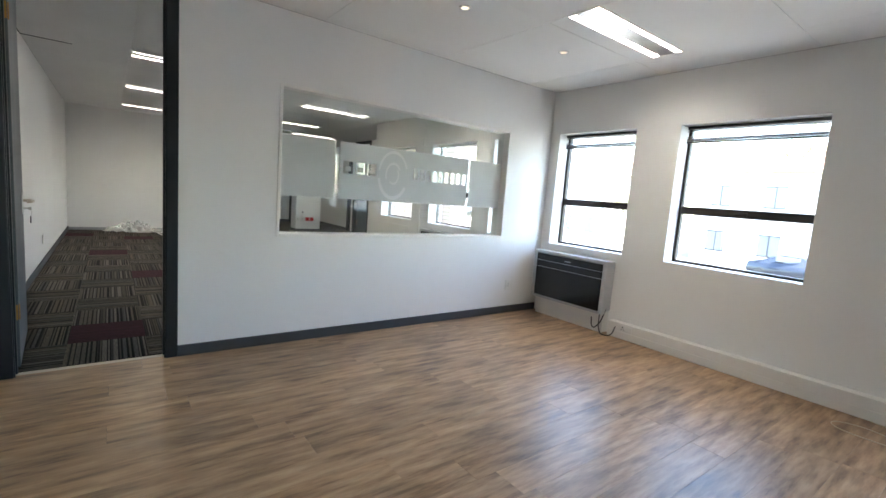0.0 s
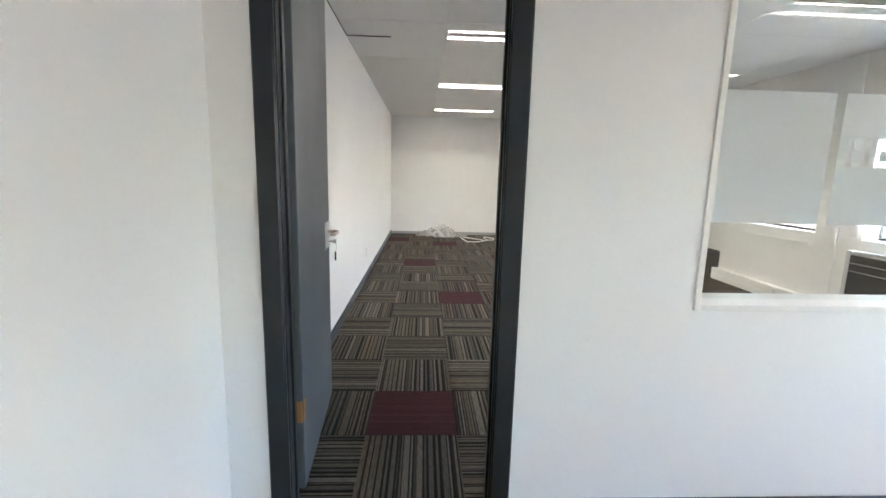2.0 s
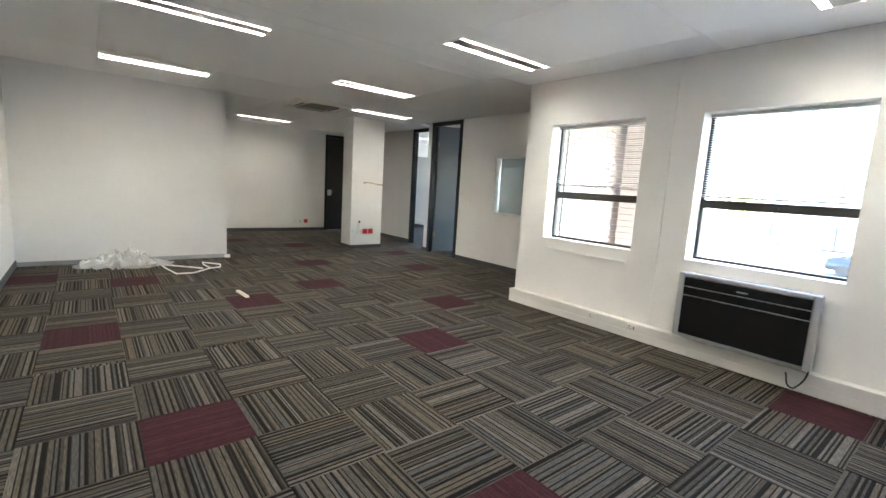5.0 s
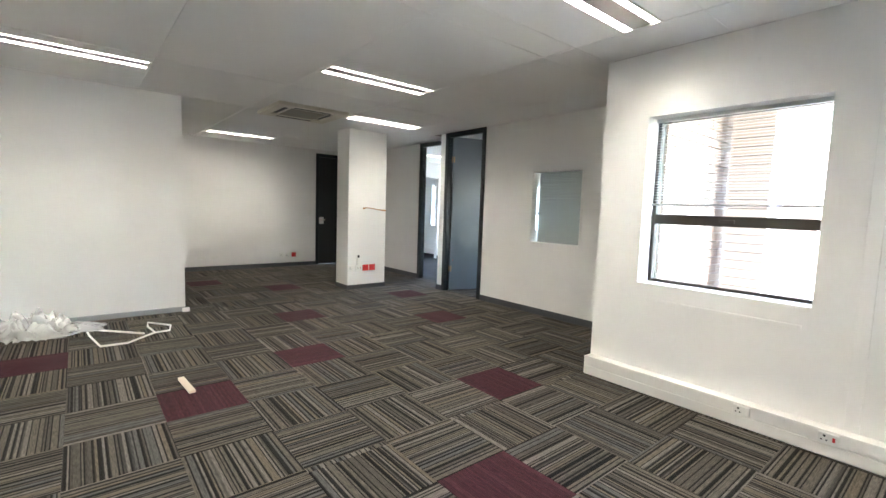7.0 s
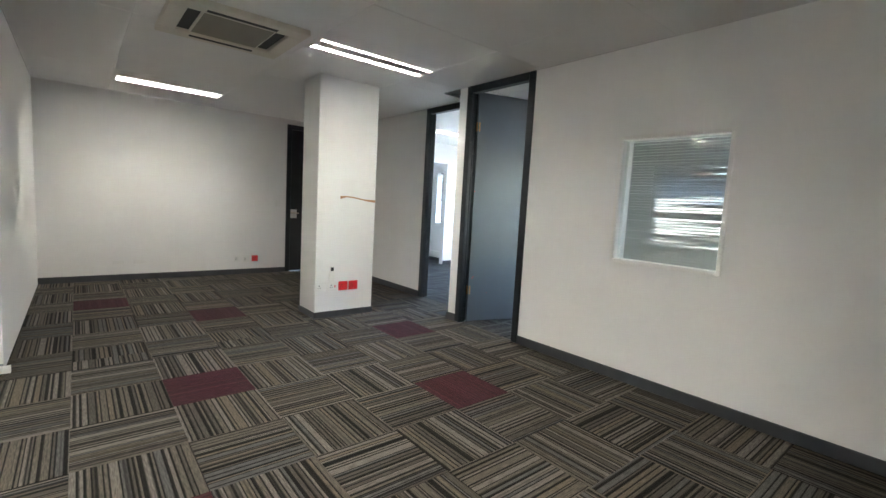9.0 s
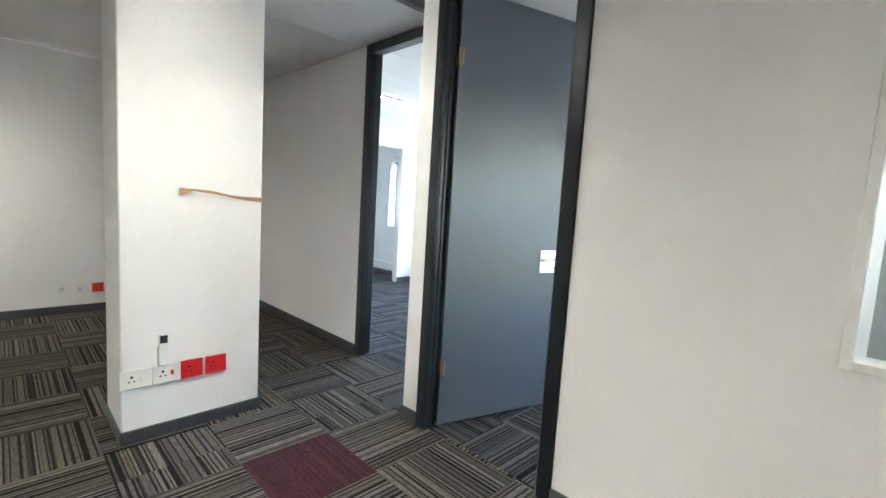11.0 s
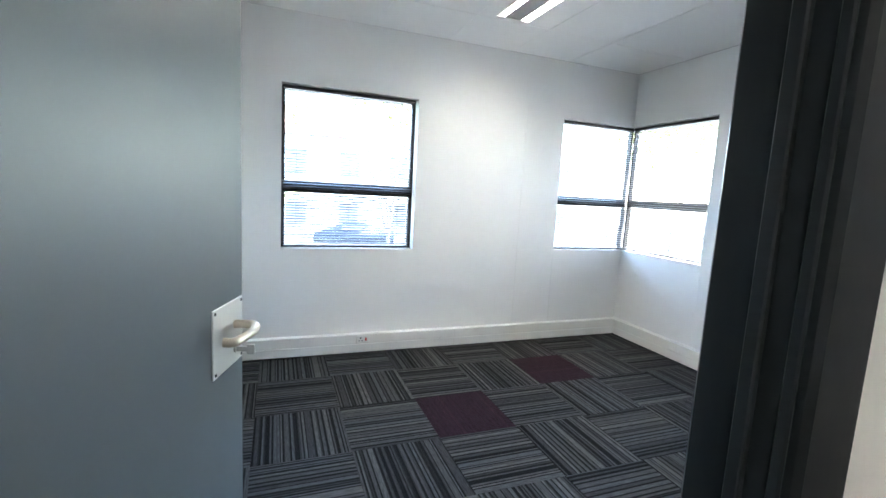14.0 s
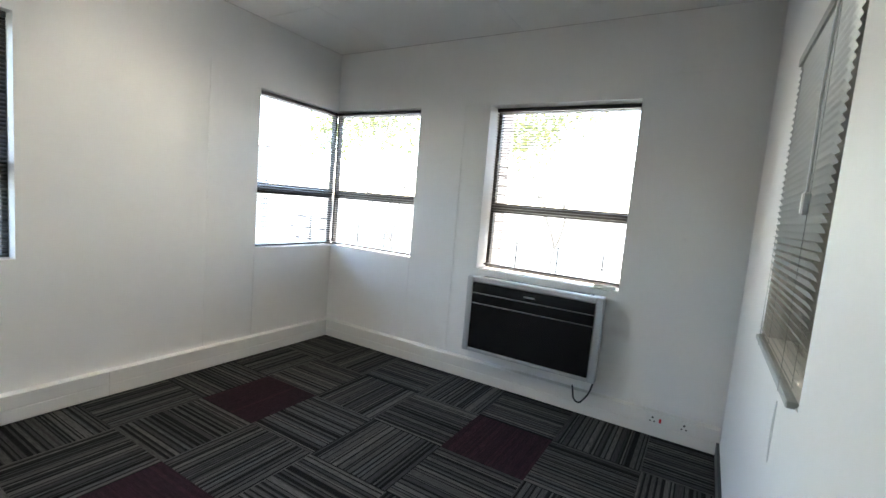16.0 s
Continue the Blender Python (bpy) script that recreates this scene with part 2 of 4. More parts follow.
car_paint = Mat("car_paint", (0.02, 0.024, 0.035), 0.2, 0.3).m

# ---- building helpers ----
Z = 2.68


def add_box(bm, a, b):
    """A box between two corners in a bmesh."""
    x0, y0, z0 = (min(p, q) for p, q in zip(a, b))
    x1, y1, z1 = (max(p, q) for p, q in zip(a, b))
    v = [bm.verts.new(p) for p in ((x0, y0, z0), (x1, y0, z0), (x1, y1, z0), (x0, y1, z0), (x0, y0, z1), (x1, y0, z1), (x1, y1, z1), (x0, y1, z1))]
    for f in ((0, 3, 2, 1), (4, 5, 6, 7), (0, 1, 5, 4), (1, 2, 6, 5), (2, 3, 7, 6), (3, 0, 4, 7)):
        bm.faces.new([v[i] for i in f])


def finish(bm, name, mat, bevel=0.0, parent=None, smooth=False, segments=1):
    if bevel:
        bmesh.ops.bevel(bm, geom=list(bm.edges), offset=bevel, segments=segments, affect="EDGES", profile=0.5, clamp_overlap=True)
    bmesh.ops.recalc_face_normals(bm, faces=list(bm.faces))
    me = bpy.data.meshes.new(name)
    bm.to_mesh(me)
    bm.free()
    me.materials.append(mat)
    if smooth:
        for p in me.polygons:
            p.use_smooth = True
    ob = new(name, me)
    ob.parent = parent
    return ob


def boxes(name, items, mat, bevel=0.0, parent=None):
    bm = bmesh.new()
    for a, b in items:
        add_box(bm, a, b)
    return finish(bm, name, mat, bevel, parent)


def rod(name, points, radius, mat, parent=None, res=3, sharp=False):
    """A round rod or cable through points, as a mesh."""
    cu = bpy.data.curves.new(name, "CURVE")
    cu.dimensions = "3D"
    cu.bevel_depth = radius
    cu.bevel_resolution = res
    cu.use_fill_caps = True
    sp = cu.splines.new("BEZIER")
    sp.bezier_points.add(len(points) - 1)
    for p, co in zip(sp.bezier_points, points):
        p.co = co
        p.handle_left_type = p.handle_right_type = "VECTOR" if sharp else "AUTO"
    tmp = bpy.data.objects.new(name, cu)
    me = bpy.data.meshes.new_from_object(tmp)
    bpy.data.objects.remove(tmp)
    me.materials.clear()
    me.materials.append(mat)
    for p in me.polygons:
        p.use_smooth = True
    ob = new(name, me)
    ob.parent = parent
    return ob


def empty(name, m):
    e = new(name)
    e.matrix_world = m
    return e


def wall(name, axis, face, depth, lo, hi, holes=(), mat=None, z0=0.0, z1=Z):
    """A wall with thickness: axis 'x' has its faces at x = face and face + depth and runs along y; holes are (lo, hi, z0, z1)."""
    cuts = sorted({lo, hi, *[h[0] for h in holes], *[h[1] for h in holes]})
    bm = bmesh.new()
    for a, b in zip(cuts, cuts[1:]):
        own = [h for h in holes if h[0] <= a + 1e-6 and h[1] >= b - 1e-6]
        spans = [(z0, z1)]
        for h in own:
            spans = [s for p, q in spans for s in ((p, min(q, h[2])), (max(p, h[3]), q)) if s[1] - s[0] > 0.001]
        for p, q in spans:
            if axis == "x":
                add_box(bm, (face, a, p), (face + depth, b, q))
            else:
                add_box(bm, (a, face, p), (b, face + depth, q))
    bmesh.ops.remove_doubles(bm, verts=list(bm.verts), dist=0.0005)
    ob = finish(bm, name, mat or wall_paint)
    return tagged(ob, "painted off-white plaster wall", "wall", kind="structure")


# ---- plan ----
XL, XE, XD, XB = -0.46, 4.62, 5.975, 6.40      # left wall, window wall, office wall, wall with the second doorway
YP, YC, YBOX, YBACK = 3.41, 7.96, 12.20, 15.80  # glazed partition, end of the window wall, boxed wall, back wall
XO, YO0, YO1 = 9.44, 7.86, 11.66              # office: outer wall and its two ends
YREAR = -4.2
WZ0, WZ1 = 0.86, 2.18
OZ0, OZ1 = 0.88, 2.16

# The first three wood-room windows are unseen, added to let in more daylight.
wood_windows = [(-3.90, -2.80), (-2.35, -1.25), (-0.80, -0.0), (0.74, 1.85), (2.30, 3.28)]
main_windows = [(3.66, 4.42), (4.80, 5.93), (6.46, 7.58)]
wall("wall_west", "x", XL - 0.15, 0.15, YREAR, YBOX)
wall("wall_rear", "y", YREAR - 0.15, 0.15, XL - 0.15, XE + 0.3)
wall("wall_window", "x", XE, 0.28, YREAR, YC, [(a, b, WZ0, WZ1) for a, b in wood_windows + main_windows])
PT = 0.17
DN0, DN1 = -0.30, 0.665
GX0, GX1, GZ0, GZ1 = 1.375, 3.91, 0.925, 2.108
wall("wall_partition", "y", YP, PT, XL, XE, [(DN0, DN1, 0, Z), (GX0, GX1, GZ0, GZ1)])
wall("wall_box", "y", YBOX, 0.12, XL - 0.15, 2.13)
wall("wall_box_side", "x", 2.01, 0.12, YBOX + 0.12, YBACK)
DD0, DD1 = 5.42, 6.32
wall("wall_back", "y", YBACK, 0.15, 2.01, XB + 0.1, [(DD0, DD1, 0, 2.60)])
DA0, DA1 = 10.775, 11.735
SW = (9.045, 9.825, 0.99, 1.955)
wall("wall_office", "x", XD, 0.10, YC, 11.872, [(DA0, DA1, 0, Z), SW])
DB0, DB1 = 12.02, 13.05
wall("wall_step", "y", 11.772, 0.10, XD + 0.10, XB + 0.10)
wall("wall_second_doorway", "x", XB, 0.10, 11.872, YBACK, [(DB0, DB1, 0, Z)])
wall("wall_return", "y", YC - 0.32, 0.32, XE + 0.28, XD)
V = (10.17, 11.26)
CW = 0.74
wall("wall_office_south", "y", YO0 - 0.28, 0.28, XD + 0.0, XO - CW, [(6.76, 7.84, OZ0, OZ1), (8.49, XO - CW, OZ0, OZ1)])
wall("wall_office_south_end", "y", YO0 - 0.28, 0.28, XO - CW, XO + 0.28, [(XO - CW, XO + 0.28, OZ0, OZ1)])
wall("wall_office_east", "x", XO, 0.28, YO0, YO1 + 0.1, [(YO0, 8.71, OZ0, OZ1), (*V, OZ0, OZ1)])
LW = (7.80, 8.65, 1.03, 1.96)
wall("wall_office_north", "y", YO1, 0.10, XD + 0.10, XO, [LW])
# rooms past the second doorway
XB2, YB1, YC1 = 9.72, 15.66, 19.2
wall("wall_far_room_east", "x", XB2, 0.28, YO1 + 0.1, YC1, [(12.1, 13.5, 0.75, 2.25), (13.95, 15.35, 0.75, 2.25), (16.34, 16.92, OZ0, OZ1), (17.7, 18.9, OZ0, OZ1)])
wall("wall_far_room_north", "y", YB1, 0.12, XB + 0.1, XB2, [(6.9, 8.98, 0, 2.27)])
wall("wall_far_end", "y", YC1, 0.15, XB, XB2 + 0.28)
wall("wall_far_west", "x", XB, 0.10, YBACK + 0.15, YC1)

# ---- ceiling: boards with open joints in one mesh per space ----


LIGHTS = [(1.08, 8.55), (1.08, 11.03), (1.08, 6.15), (3.52, 7.42), (3.54, 9.87), (3.54, 14.82), (4.76, 11.72), (3.52, 4.97), (3.50, 1.79), (8.20, 9.68), (8.12, 14.38)]
LIGHT_L, LIGHT_W = 1.19, 0.27


def cut_out(rects, hole):
    """Rectangles (x0, x1, y0, y1) with one rectangle taken out of them."""
    out = []
    p, q, r, t = hole
    for a, b, c, d in rects:
        if p >= b or q <= a or r >= d or t <= c:
            out.append((a, b, c, d))
            continue
        u, v = max(a, p), min(b, q)
        out += [k for k in ((a, u, c, d), (v, b, c, d), (u, v, c, r), (u, v, t, d)) if k[1] - k[0] > 0.004 and k[3] - k[2] > 0.004]
    return out


def ceiling(name, x0, x1, y0, y1, px, py, sx=1.22, sy=0.61):
    bm = bmesh.new()
    holes = [(x - LIGHT_L / 2, x + LIGHT_L / 2, y - LIGHT_W / 2, y + LIGHT_W / 2) for x, y in LIGHTS]
    xs = sorted({x0, x1, *[px + sx * i for i in range(-20, 20) if x0 + 0.05 < px + sx * i < x1 - 0.05]})
    ys = sorted({y0, y1, *[py + sy * i for i in range(-40, 40) if y0 + 0.05 < py + sy * i < y1 - 0.05]})
    back = [(x0, x1, y0, y1)]
    for h in holes:
        back = cut_out(back, h)
    for a, b, c, d in back:
        add_box(bm, (a, c, Z + 0.012), (b, d, Z + 0.03))
    rng = random.Random(len(name))
    for a, b in zip(xs, xs[1:]):
        for c, d in zip(ys, ys[1:]):
            dz = rng.uniform(0, 0.0025)
            cell = [(a + 0.002, b - 0.002, c + 0.002, d - 0.002)]
            for h in holes:
                cell = cut_out(cell, h)
            for e, f, g, h in cell:
                add_box(bm, (e, g, Z + dz), (f, h, Z + 0.012))
    return tagged(finish(bm, name, ceiling_board), "white mineral board ceiling with fine open joints", "ceiling", kind="structure")


ceiling("ceiling_wood_room", XL, XE, YREAR, YP, 0.47, 0.87, 1.22, 1.22)
ceiling("ceiling_main", XL, XE, YP + PT, YC, 0.47, 8.26, 1.22, 1.22)
ceiling("ceiling_main_far", XL, XD, YC, YBOX, 0.47, 8.26, 1.22, 1.22)
ceiling("ceiling_nook", 2.13, XB, YBOX, YBACK, 0.47, 8.26, 1.22, 1.22)
ceiling("ceiling_office", XD + 0.1, XO, YO0, YO1, 7.63, 8.72)
ceiling("ceiling_far_room", XB + 0.1, XB2, YO1 + 0.1, YC1, 7.63, 11.8)
roof = boxes("roof_slab", [((XL - 0.3, YREAR - 0.3, Z + 0.05), (XE + 0.28, YO0 - 0.28, Z + 0.3)), ((XL - 0.3, YO0 - 0.28, Z + 0.05), (XB + 0.1, YC1 + 0.3, Z + 0.3)), ((XB + 0.1, YO0 - 0.28, Z + 0.05), (XB2 + 0.3, YC1 + 0.3, Z + 0.3))], mortar)
tagged(roof, "concrete roof slab over the offices", "roof", kind="structure")


gap = boxes("ceiling_gap", [((XL + 0.005, 6.27, Z - 0.006), (XL + 0.42, 6.285, Z - 0.001)), ((XL + 0.001, 5.2, Z - 0.006), (XL + 0.008, 6.27, Z - 0.001))], dark_slot)
tagged(gap, "dark open gap where a ceiling board has slipped", "ceiling", kind="structure")

# ---- skirtings and wall trunking ----
def skirting(items, mat=None, tone="dark"):
    ob = boxes("baseboard", items, mat or skirt_paint, 0.003)
    return tagged(ob, tone + " grey painted skirting along the wall", "skirting", kind="structure")


S, SH = 0.016, 0.085
skirting([((XL, YREAR, 0), (XL + S, YP, SH))])
skirting([((XL + S, YP - S, 0), (DN0, YP, SH))])
skirting([((DN1, YP - S, 0), (XE - 0.02, YP, SH))])
skirting([((XL, YP + PT, 0), (XL + S, YBOX, SH))])
skirting([((XL + S, YBOX - S, 0), (2.13, YBOX, 0.06))], pale_skirt, "pale")
skirting([((2.13, YBACK - S, 0), (DD0, YBACK, SH))])
skirting([((XD - S, YC, 0), (XD, DA0, SH))])
skirting([((XD - S, DA1, 0), (XD, 11.872 + S, SH))])
skirting([((XB - S, DB1, 0), (XB, YBACK - S, SH))])
skirting([((XD + 0.1, YO1 - S, 0), (XO - 0.06, YO1, SH))])
skirting([((8.98, YB1 - S, 0), (XB2, YB1, SH))])
skirting([((XD + 0.1, YO0 + 0.06, 0), (XD + 0.1 + S, DA0, SH))])


def trunking(axis, face, lo, hi, sign, height=0.165, depth=0.10):
    """Two-compartment trunking: a body, a lid groove and coupler plates."""
    e = empty("trim", Matrix.Identity(4))

    def span(a, b, d0, d1, z0, z1):
        p, q = face + sign * d0, face + sign * d1
        return ((p, a, z0), (q, b, z1)) if axis == "x" else ((a, p, z0), (b, q, z1))
    boxes("trunking_body", [span(lo, hi, 0, depth - 0.006, 0.001, height - 0.003)], white_trim, 0.004, e)
    n = max(1, round((hi - lo) / 2.4))
    lids = []
    for i in range(n):
        a, b = lo + (hi - lo) * i / n + 0.002, lo + (hi - lo) * (i + 1) / n - 0.002
        lids += [span(a, b, depth - 0.006, depth, 0.006, height * 0.48), span(a, b, depth - 0.006, depth, height * 0.52, height)]
    boxes("trunking_lid", lids, white_trim, 0.002, e)
    return tagged(e, "cream white plastic cable trunking along the wall foot", "trunking", kind="structure")


trunking("x", XE, YREAR, 2.30, -1)
trunking("x", XE, YP + PT, YC, -1)
trunking("x", XO, YO0, YO1, -1, 0.16, 0.07)
trunking("y", YO0, XD + 0.1, XO - 0.07, 1, 0.16, 0.07)
trunking("x", XB2, YB1 + 0.12, YC1, -1, 0.16, 0.07)


# ---- windows ----
def window(name, axis, face, lo, hi, z0, z1, depth=0.17, transom=1.38, sill=True):
    """A dark aluminium window set back in its reveal: frame, transom and two panes. face is the room side of the wall."""
    e = empty(name, Matrix.Identity(4))

    def span(a, b, d0, d1, p, q):
        u, v = face + d0, face + d1
        return ((u, a, p), (v, b, q)) if axis == "x" else ((a, u, p), (b, v, q))
    f = 0.028
    d0, d1 = (depth, depth + 0.05) if depth > 0 else (depth - 0.05, depth)
    w = 0.038
    frame_boxes = [span(lo, lo + f, d0, d1, z0, z1), span(hi - f, hi, d0, d1, z0, z1), span(lo + f, hi - f, d0, d1, z0, z0 + f),
                   span(lo + f, hi - f, d0, d1, z1 - f, z1), span(lo + f, hi - f, d0 - 0.012, d1, transom - w, transom + w)]
    boxes("frame", frame_boxes, alu_dark, 0.002, e)
    mid = (d0 + d1) / 2
    for p, q in ((z0 + f, transom - w), (transom + w, z1 - f)):
        pane = boxes("pane", [span(lo + f, hi - f, mid - 0.003, mid + 0.003, p, q)], pane_glass, 0, e)
        pane.visible_shadow = False
    if sill:
        s0, s1 = (0.0, d0) if depth > 0 else (d1, 0.0)
        boxes("sill", [span(lo + 0.002, hi - 0.002, s0, s1, z0, z0 + 0.006)], white_trim, 0.002, e)
    # stay handle on the transom
    c = lo + (hi - lo) * 0.5
    boxes("handle", [span(c - 0.05, c + 0.05, d0 - 0.03, d0 - 0.012, transom - 0.012, transom + 0.012)], alu_dark, 0.004, e)
    return tagged(e, "dark aluminium window with a transom and clear panes", "window", kind="structure")


for i, (a, b) in enumerate(wood_windows + main_windows):
    window("window_%d" % (i + 21), "x", XE, a, b, WZ0, WZ1)
window("window_6", "x", XO, *V, OZ0, OZ1, 0.10)
window("window_7", "y", YO0, 6.76, 7.84, OZ0, OZ1, -0.17)
window("window_8", "y", YO0, 8.49, XO + 0.10, OZ0, OZ1, -0.10)
window("window_9", "x", XO, YO0 - 0.10, 8.71, OZ0, OZ1, 0.10)
window("window_15", "x", XB2, 13.95, 15.35, 0.75, 2.25, 0.17)
window("window_16", "x", XB2, 17.7, 18.9, OZ0, OZ1, 0.17)
window("window_10", "x", XB2, 12.1, 13.5, 0.75, 2.25, 0.17)
window("window_11", "x", XB2, 16.34, 16.92, OZ0, OZ1, 0.17)


def blind(axis, at, lo, hi, top, bottom, tilt=28.0, pitch=0.0215, mat=None, stack=0, rail=None, label="", sign=1):
    """A Venetian blind: headrail, thin curved slats on ladder cords, bottom rail and a wand."""
    mat = mat or slat_white
    e = empty("venetian_blind", Matrix.Identity(4))

    def P(u, d, z):
        return (at + d, u, z) if axis == "x" else (u, at + d, z)
    boxes("headrail", [(P(lo, -0.014, top - 0.028), P(hi, 0.014, top))], mat, 0.002, e)
    bm = bmesh.new()
    z = top - 0.045
    rng = random.Random(int(lo * 100))
    while z > bottom + 0.02 + stack * 0.004:
        t = radians(tilt + rng.uniform(-1.5, 1.5)) * sign
        rows = []
        for k in range(4):
            s = -0.0125 + 0.025 * k / 3
            up = 0.0022 * (1 - (s / 0.0125) ** 2)
            rows.append((s * math.cos(t), s * math.sin(t) + up))
        sag = [rng.uniform(-0.0012, 0.0012) for _ in range(2)]
        vs = [[bm.verts.new(P(u, d, z + h + g)) for d, h in rows] for u, g in ((lo, sag[0]), (hi, sag[1]))]
        for k in range(3):
            bm.faces.new((vs[0][k], vs[0][k + 1], vs[1][k + 1], vs[1][k]))
        z -= pitch
    for j in range(stack):
        zz = bottom + 0.02 + j * 0.004
        a, b = P(lo, -0.0125, zz), P(hi, 0.0125, zz + 0.0012)
        add_box(bm, a, b)
    sl = finish(bm, "slats", mat, 0, e)
    sl["kind"] = "stuff"
    boxes("bottom_rail", [(P(lo, -0.0125, bottom), P(hi, 0.0125, bottom + 0.016))], rail or mat, 0.003, e)
    for u in (lo + 0.12, hi - 0.12):
        boxes("ladder_cord", [(P(u - 0.0008, -0.0135, bottom), P(u + 0.0008, -0.0125, top - 0.02)), (P(u - 0.0008, 0.0125, bottom), P(u + 0.0008, 0.0135, top - 0.02))], mat, 0, e)
    return tagged(e, label or "lowered Venetian blind with thin open slats in the window", "blind", group="window blinds")


pane_glass_rod = Mat("clear_wand", (0.7, 0.72, 0.72), 0.15).m
slat_white = Mat("slat_white", (0.62, 0.62, 0.60), 0.4).m
# Near-black: the silhouette of pale slats against the sky is put into the colour.
slat_backlit = Mat("slat_backlit", (0.05, 0.047, 0.044), 0.4).m
slat_mid = Mat("slat_mid", (0.33, 0.34, 0.32), 0.4).m
slat_dark = Mat("slat_brown", (0.060, 0.052, 0.046), 0.4).m
for a, b in wood_windows:
    blind("x", XE + 0.12, a + 0.015, b - 0.015, WZ1 - 0.004, WZ1 - 0.16, label="raised Venetian blind bunched under the window head", mat=slat_dark, pitch=0.05, stack=7)
blind("x", XE + 0.12, main_windows[2][0] + 0.015, main_windows[2][1] - 0.015, WZ1 - 0.004, 1.49, label="half-lowered Venetian blind with open slats", mat=slat_white, tilt=8, rail=silver)
blind("x", XE + 0.12, main_windows[1][0] + 0.015, main_windows[1][1] - 0.015, WZ1 - 0.004, 1.44, label="half-lowered Venetian blind with open slats", mat=slat_white, tilt=8, rail=silver)
blind("x", XE + 0.12, main_windows[0][0] + 0.015, main_windows[0][1] - 0.015, WZ1 - 0.004, 1.9, label="part-lowered Venetian blind with open slats", mat=slat_dark)
blind("x", XO + 0.06, V[0] + 0.012, V[1] - 0.012, OZ1 - 0.004, OZ0 + 0.012, mat=slat_backlit, tilt=26)
blind("y", YO0 - 0.12, 6.77, 7.83, OZ1 - 0.004, OZ0 + 0.03, mat=slat_backlit, tilt=8)
blind("y", YO0 - 0.06, 8.50, XO + 0.05, OZ1 - 0.004, OZ0 + 0.012, mat=slat_backlit, tilt=8)
blind("x", XO + 0.06, YO0 - 0.05, 8.70, OZ1 - 0.004, OZ0 + 0.012, mat=slat_backlit, tilt=26)
blind("x", XB2 + 0.10, 16.36, 16.90, OZ1 - 0.004, 1.46, mat=slat_backlit, label="half-lowered Venetian blind with open slats")
sw_blind = blind("x", XD + 0.106, SW[0] + 0.005, SW[1] - 0.035, SW[3] + 0.02, SW[2] - 0.005, tilt=55, mat=slat_mid, sign=1, label="pale grey Venetian blind with half-closed slats over the inner window")
blind("y", YO1 - 0.02, LW[0] + 0.02, LW[1] - 0.02, LW[3] - 0.004, 1.40, mat=slat_white, label="half-lowered white Venetian blind in the inner window")


rod("wand", [(XD + 0.126, SW[1] - 0.14, SW[3] - 0.01), (XD + 0.130, SW[1] - 0.14, 1.72), (XD + 0.127, SW[1] - 0.14, 1.47)], 0.004, pane_glass_rod, sw_blind)
boxes("wand_grip", [((XD + 0.120, SW[1] - 0.15, 1.42), (XD + 0.136, SW[1] - 0.13, 1.475))], slat_white, 0.004, sw_blind)
rod("pull_cord", [(XD + 0.124, SW[1] - 0.10, SW[2] - 0.02), (XD + 0.126, SW[1] - 0.09, 0.86), (XD + 0.123, SW[1] - 0.11, 0.82), (XD + 0.122, SW[1] - 0.13, 0.90), (XD + 0.121, SW[1] - 0.12, SW[2] - 0.02)], 0.0015, slat_white, sw_blind)


def inner_window(name, axis, face, depth, lo, hi, z0, z1, mat, lip=0.03, proud=0.008):
    """A slim frame round a fixed pane in a partition."""
    e = empty(name, Matrix.Identity(4))

    def span(a, b, d0, d1, p, q):
        u, v = face + d0, face + d1
        return ((u, a, p), (v, b, q)) if axis == "x" else ((a, u, p), (b, v, q))
    o, i = -0.008, depth + proud
    boxes("frame", [span(lo - lip, lo + 0.006, o, i, z0 - lip, z1 + lip), span(hi - 0.006, hi + lip, o, i, z0 - lip, z1 + lip),
                    span(lo + 0.006, hi - 0.006, o, i, z0 - lip, z0 + 0.006), span(lo + 0.006, hi - 0.006, o, i, z1 - 0.006, z1 + lip)], mat, 0.003, e)
    pane = boxes("pane", [span(lo + 0.006, hi - 0.006, depth / 2 - 0.003, depth / 2 + 0.003, z0 + 0.006, z1 - 0.006)], pane_glass, 0, e)
    pane.visible_shadow = False
    return tagged(e, "fixed glass pane in a slim frame in the partition", "window", kind="structure")


inner_window("window_12", "y", YP, PT, GX0, GX1, GZ0, GZ1, white_trim, 0.02)
inner_window("window_13", "x", XD, 0.10, *SW, white_trim, 0.025, -0.004)
inner_window("window_14", "y", YO1, 0.10, *LW, silver, 0.025)

# frosted film on the big pane: three lengths with cut-out blocks where the mark was


mark_white = Mat("mark_white", (0.88, 0.89, 0.88), 0.4).m


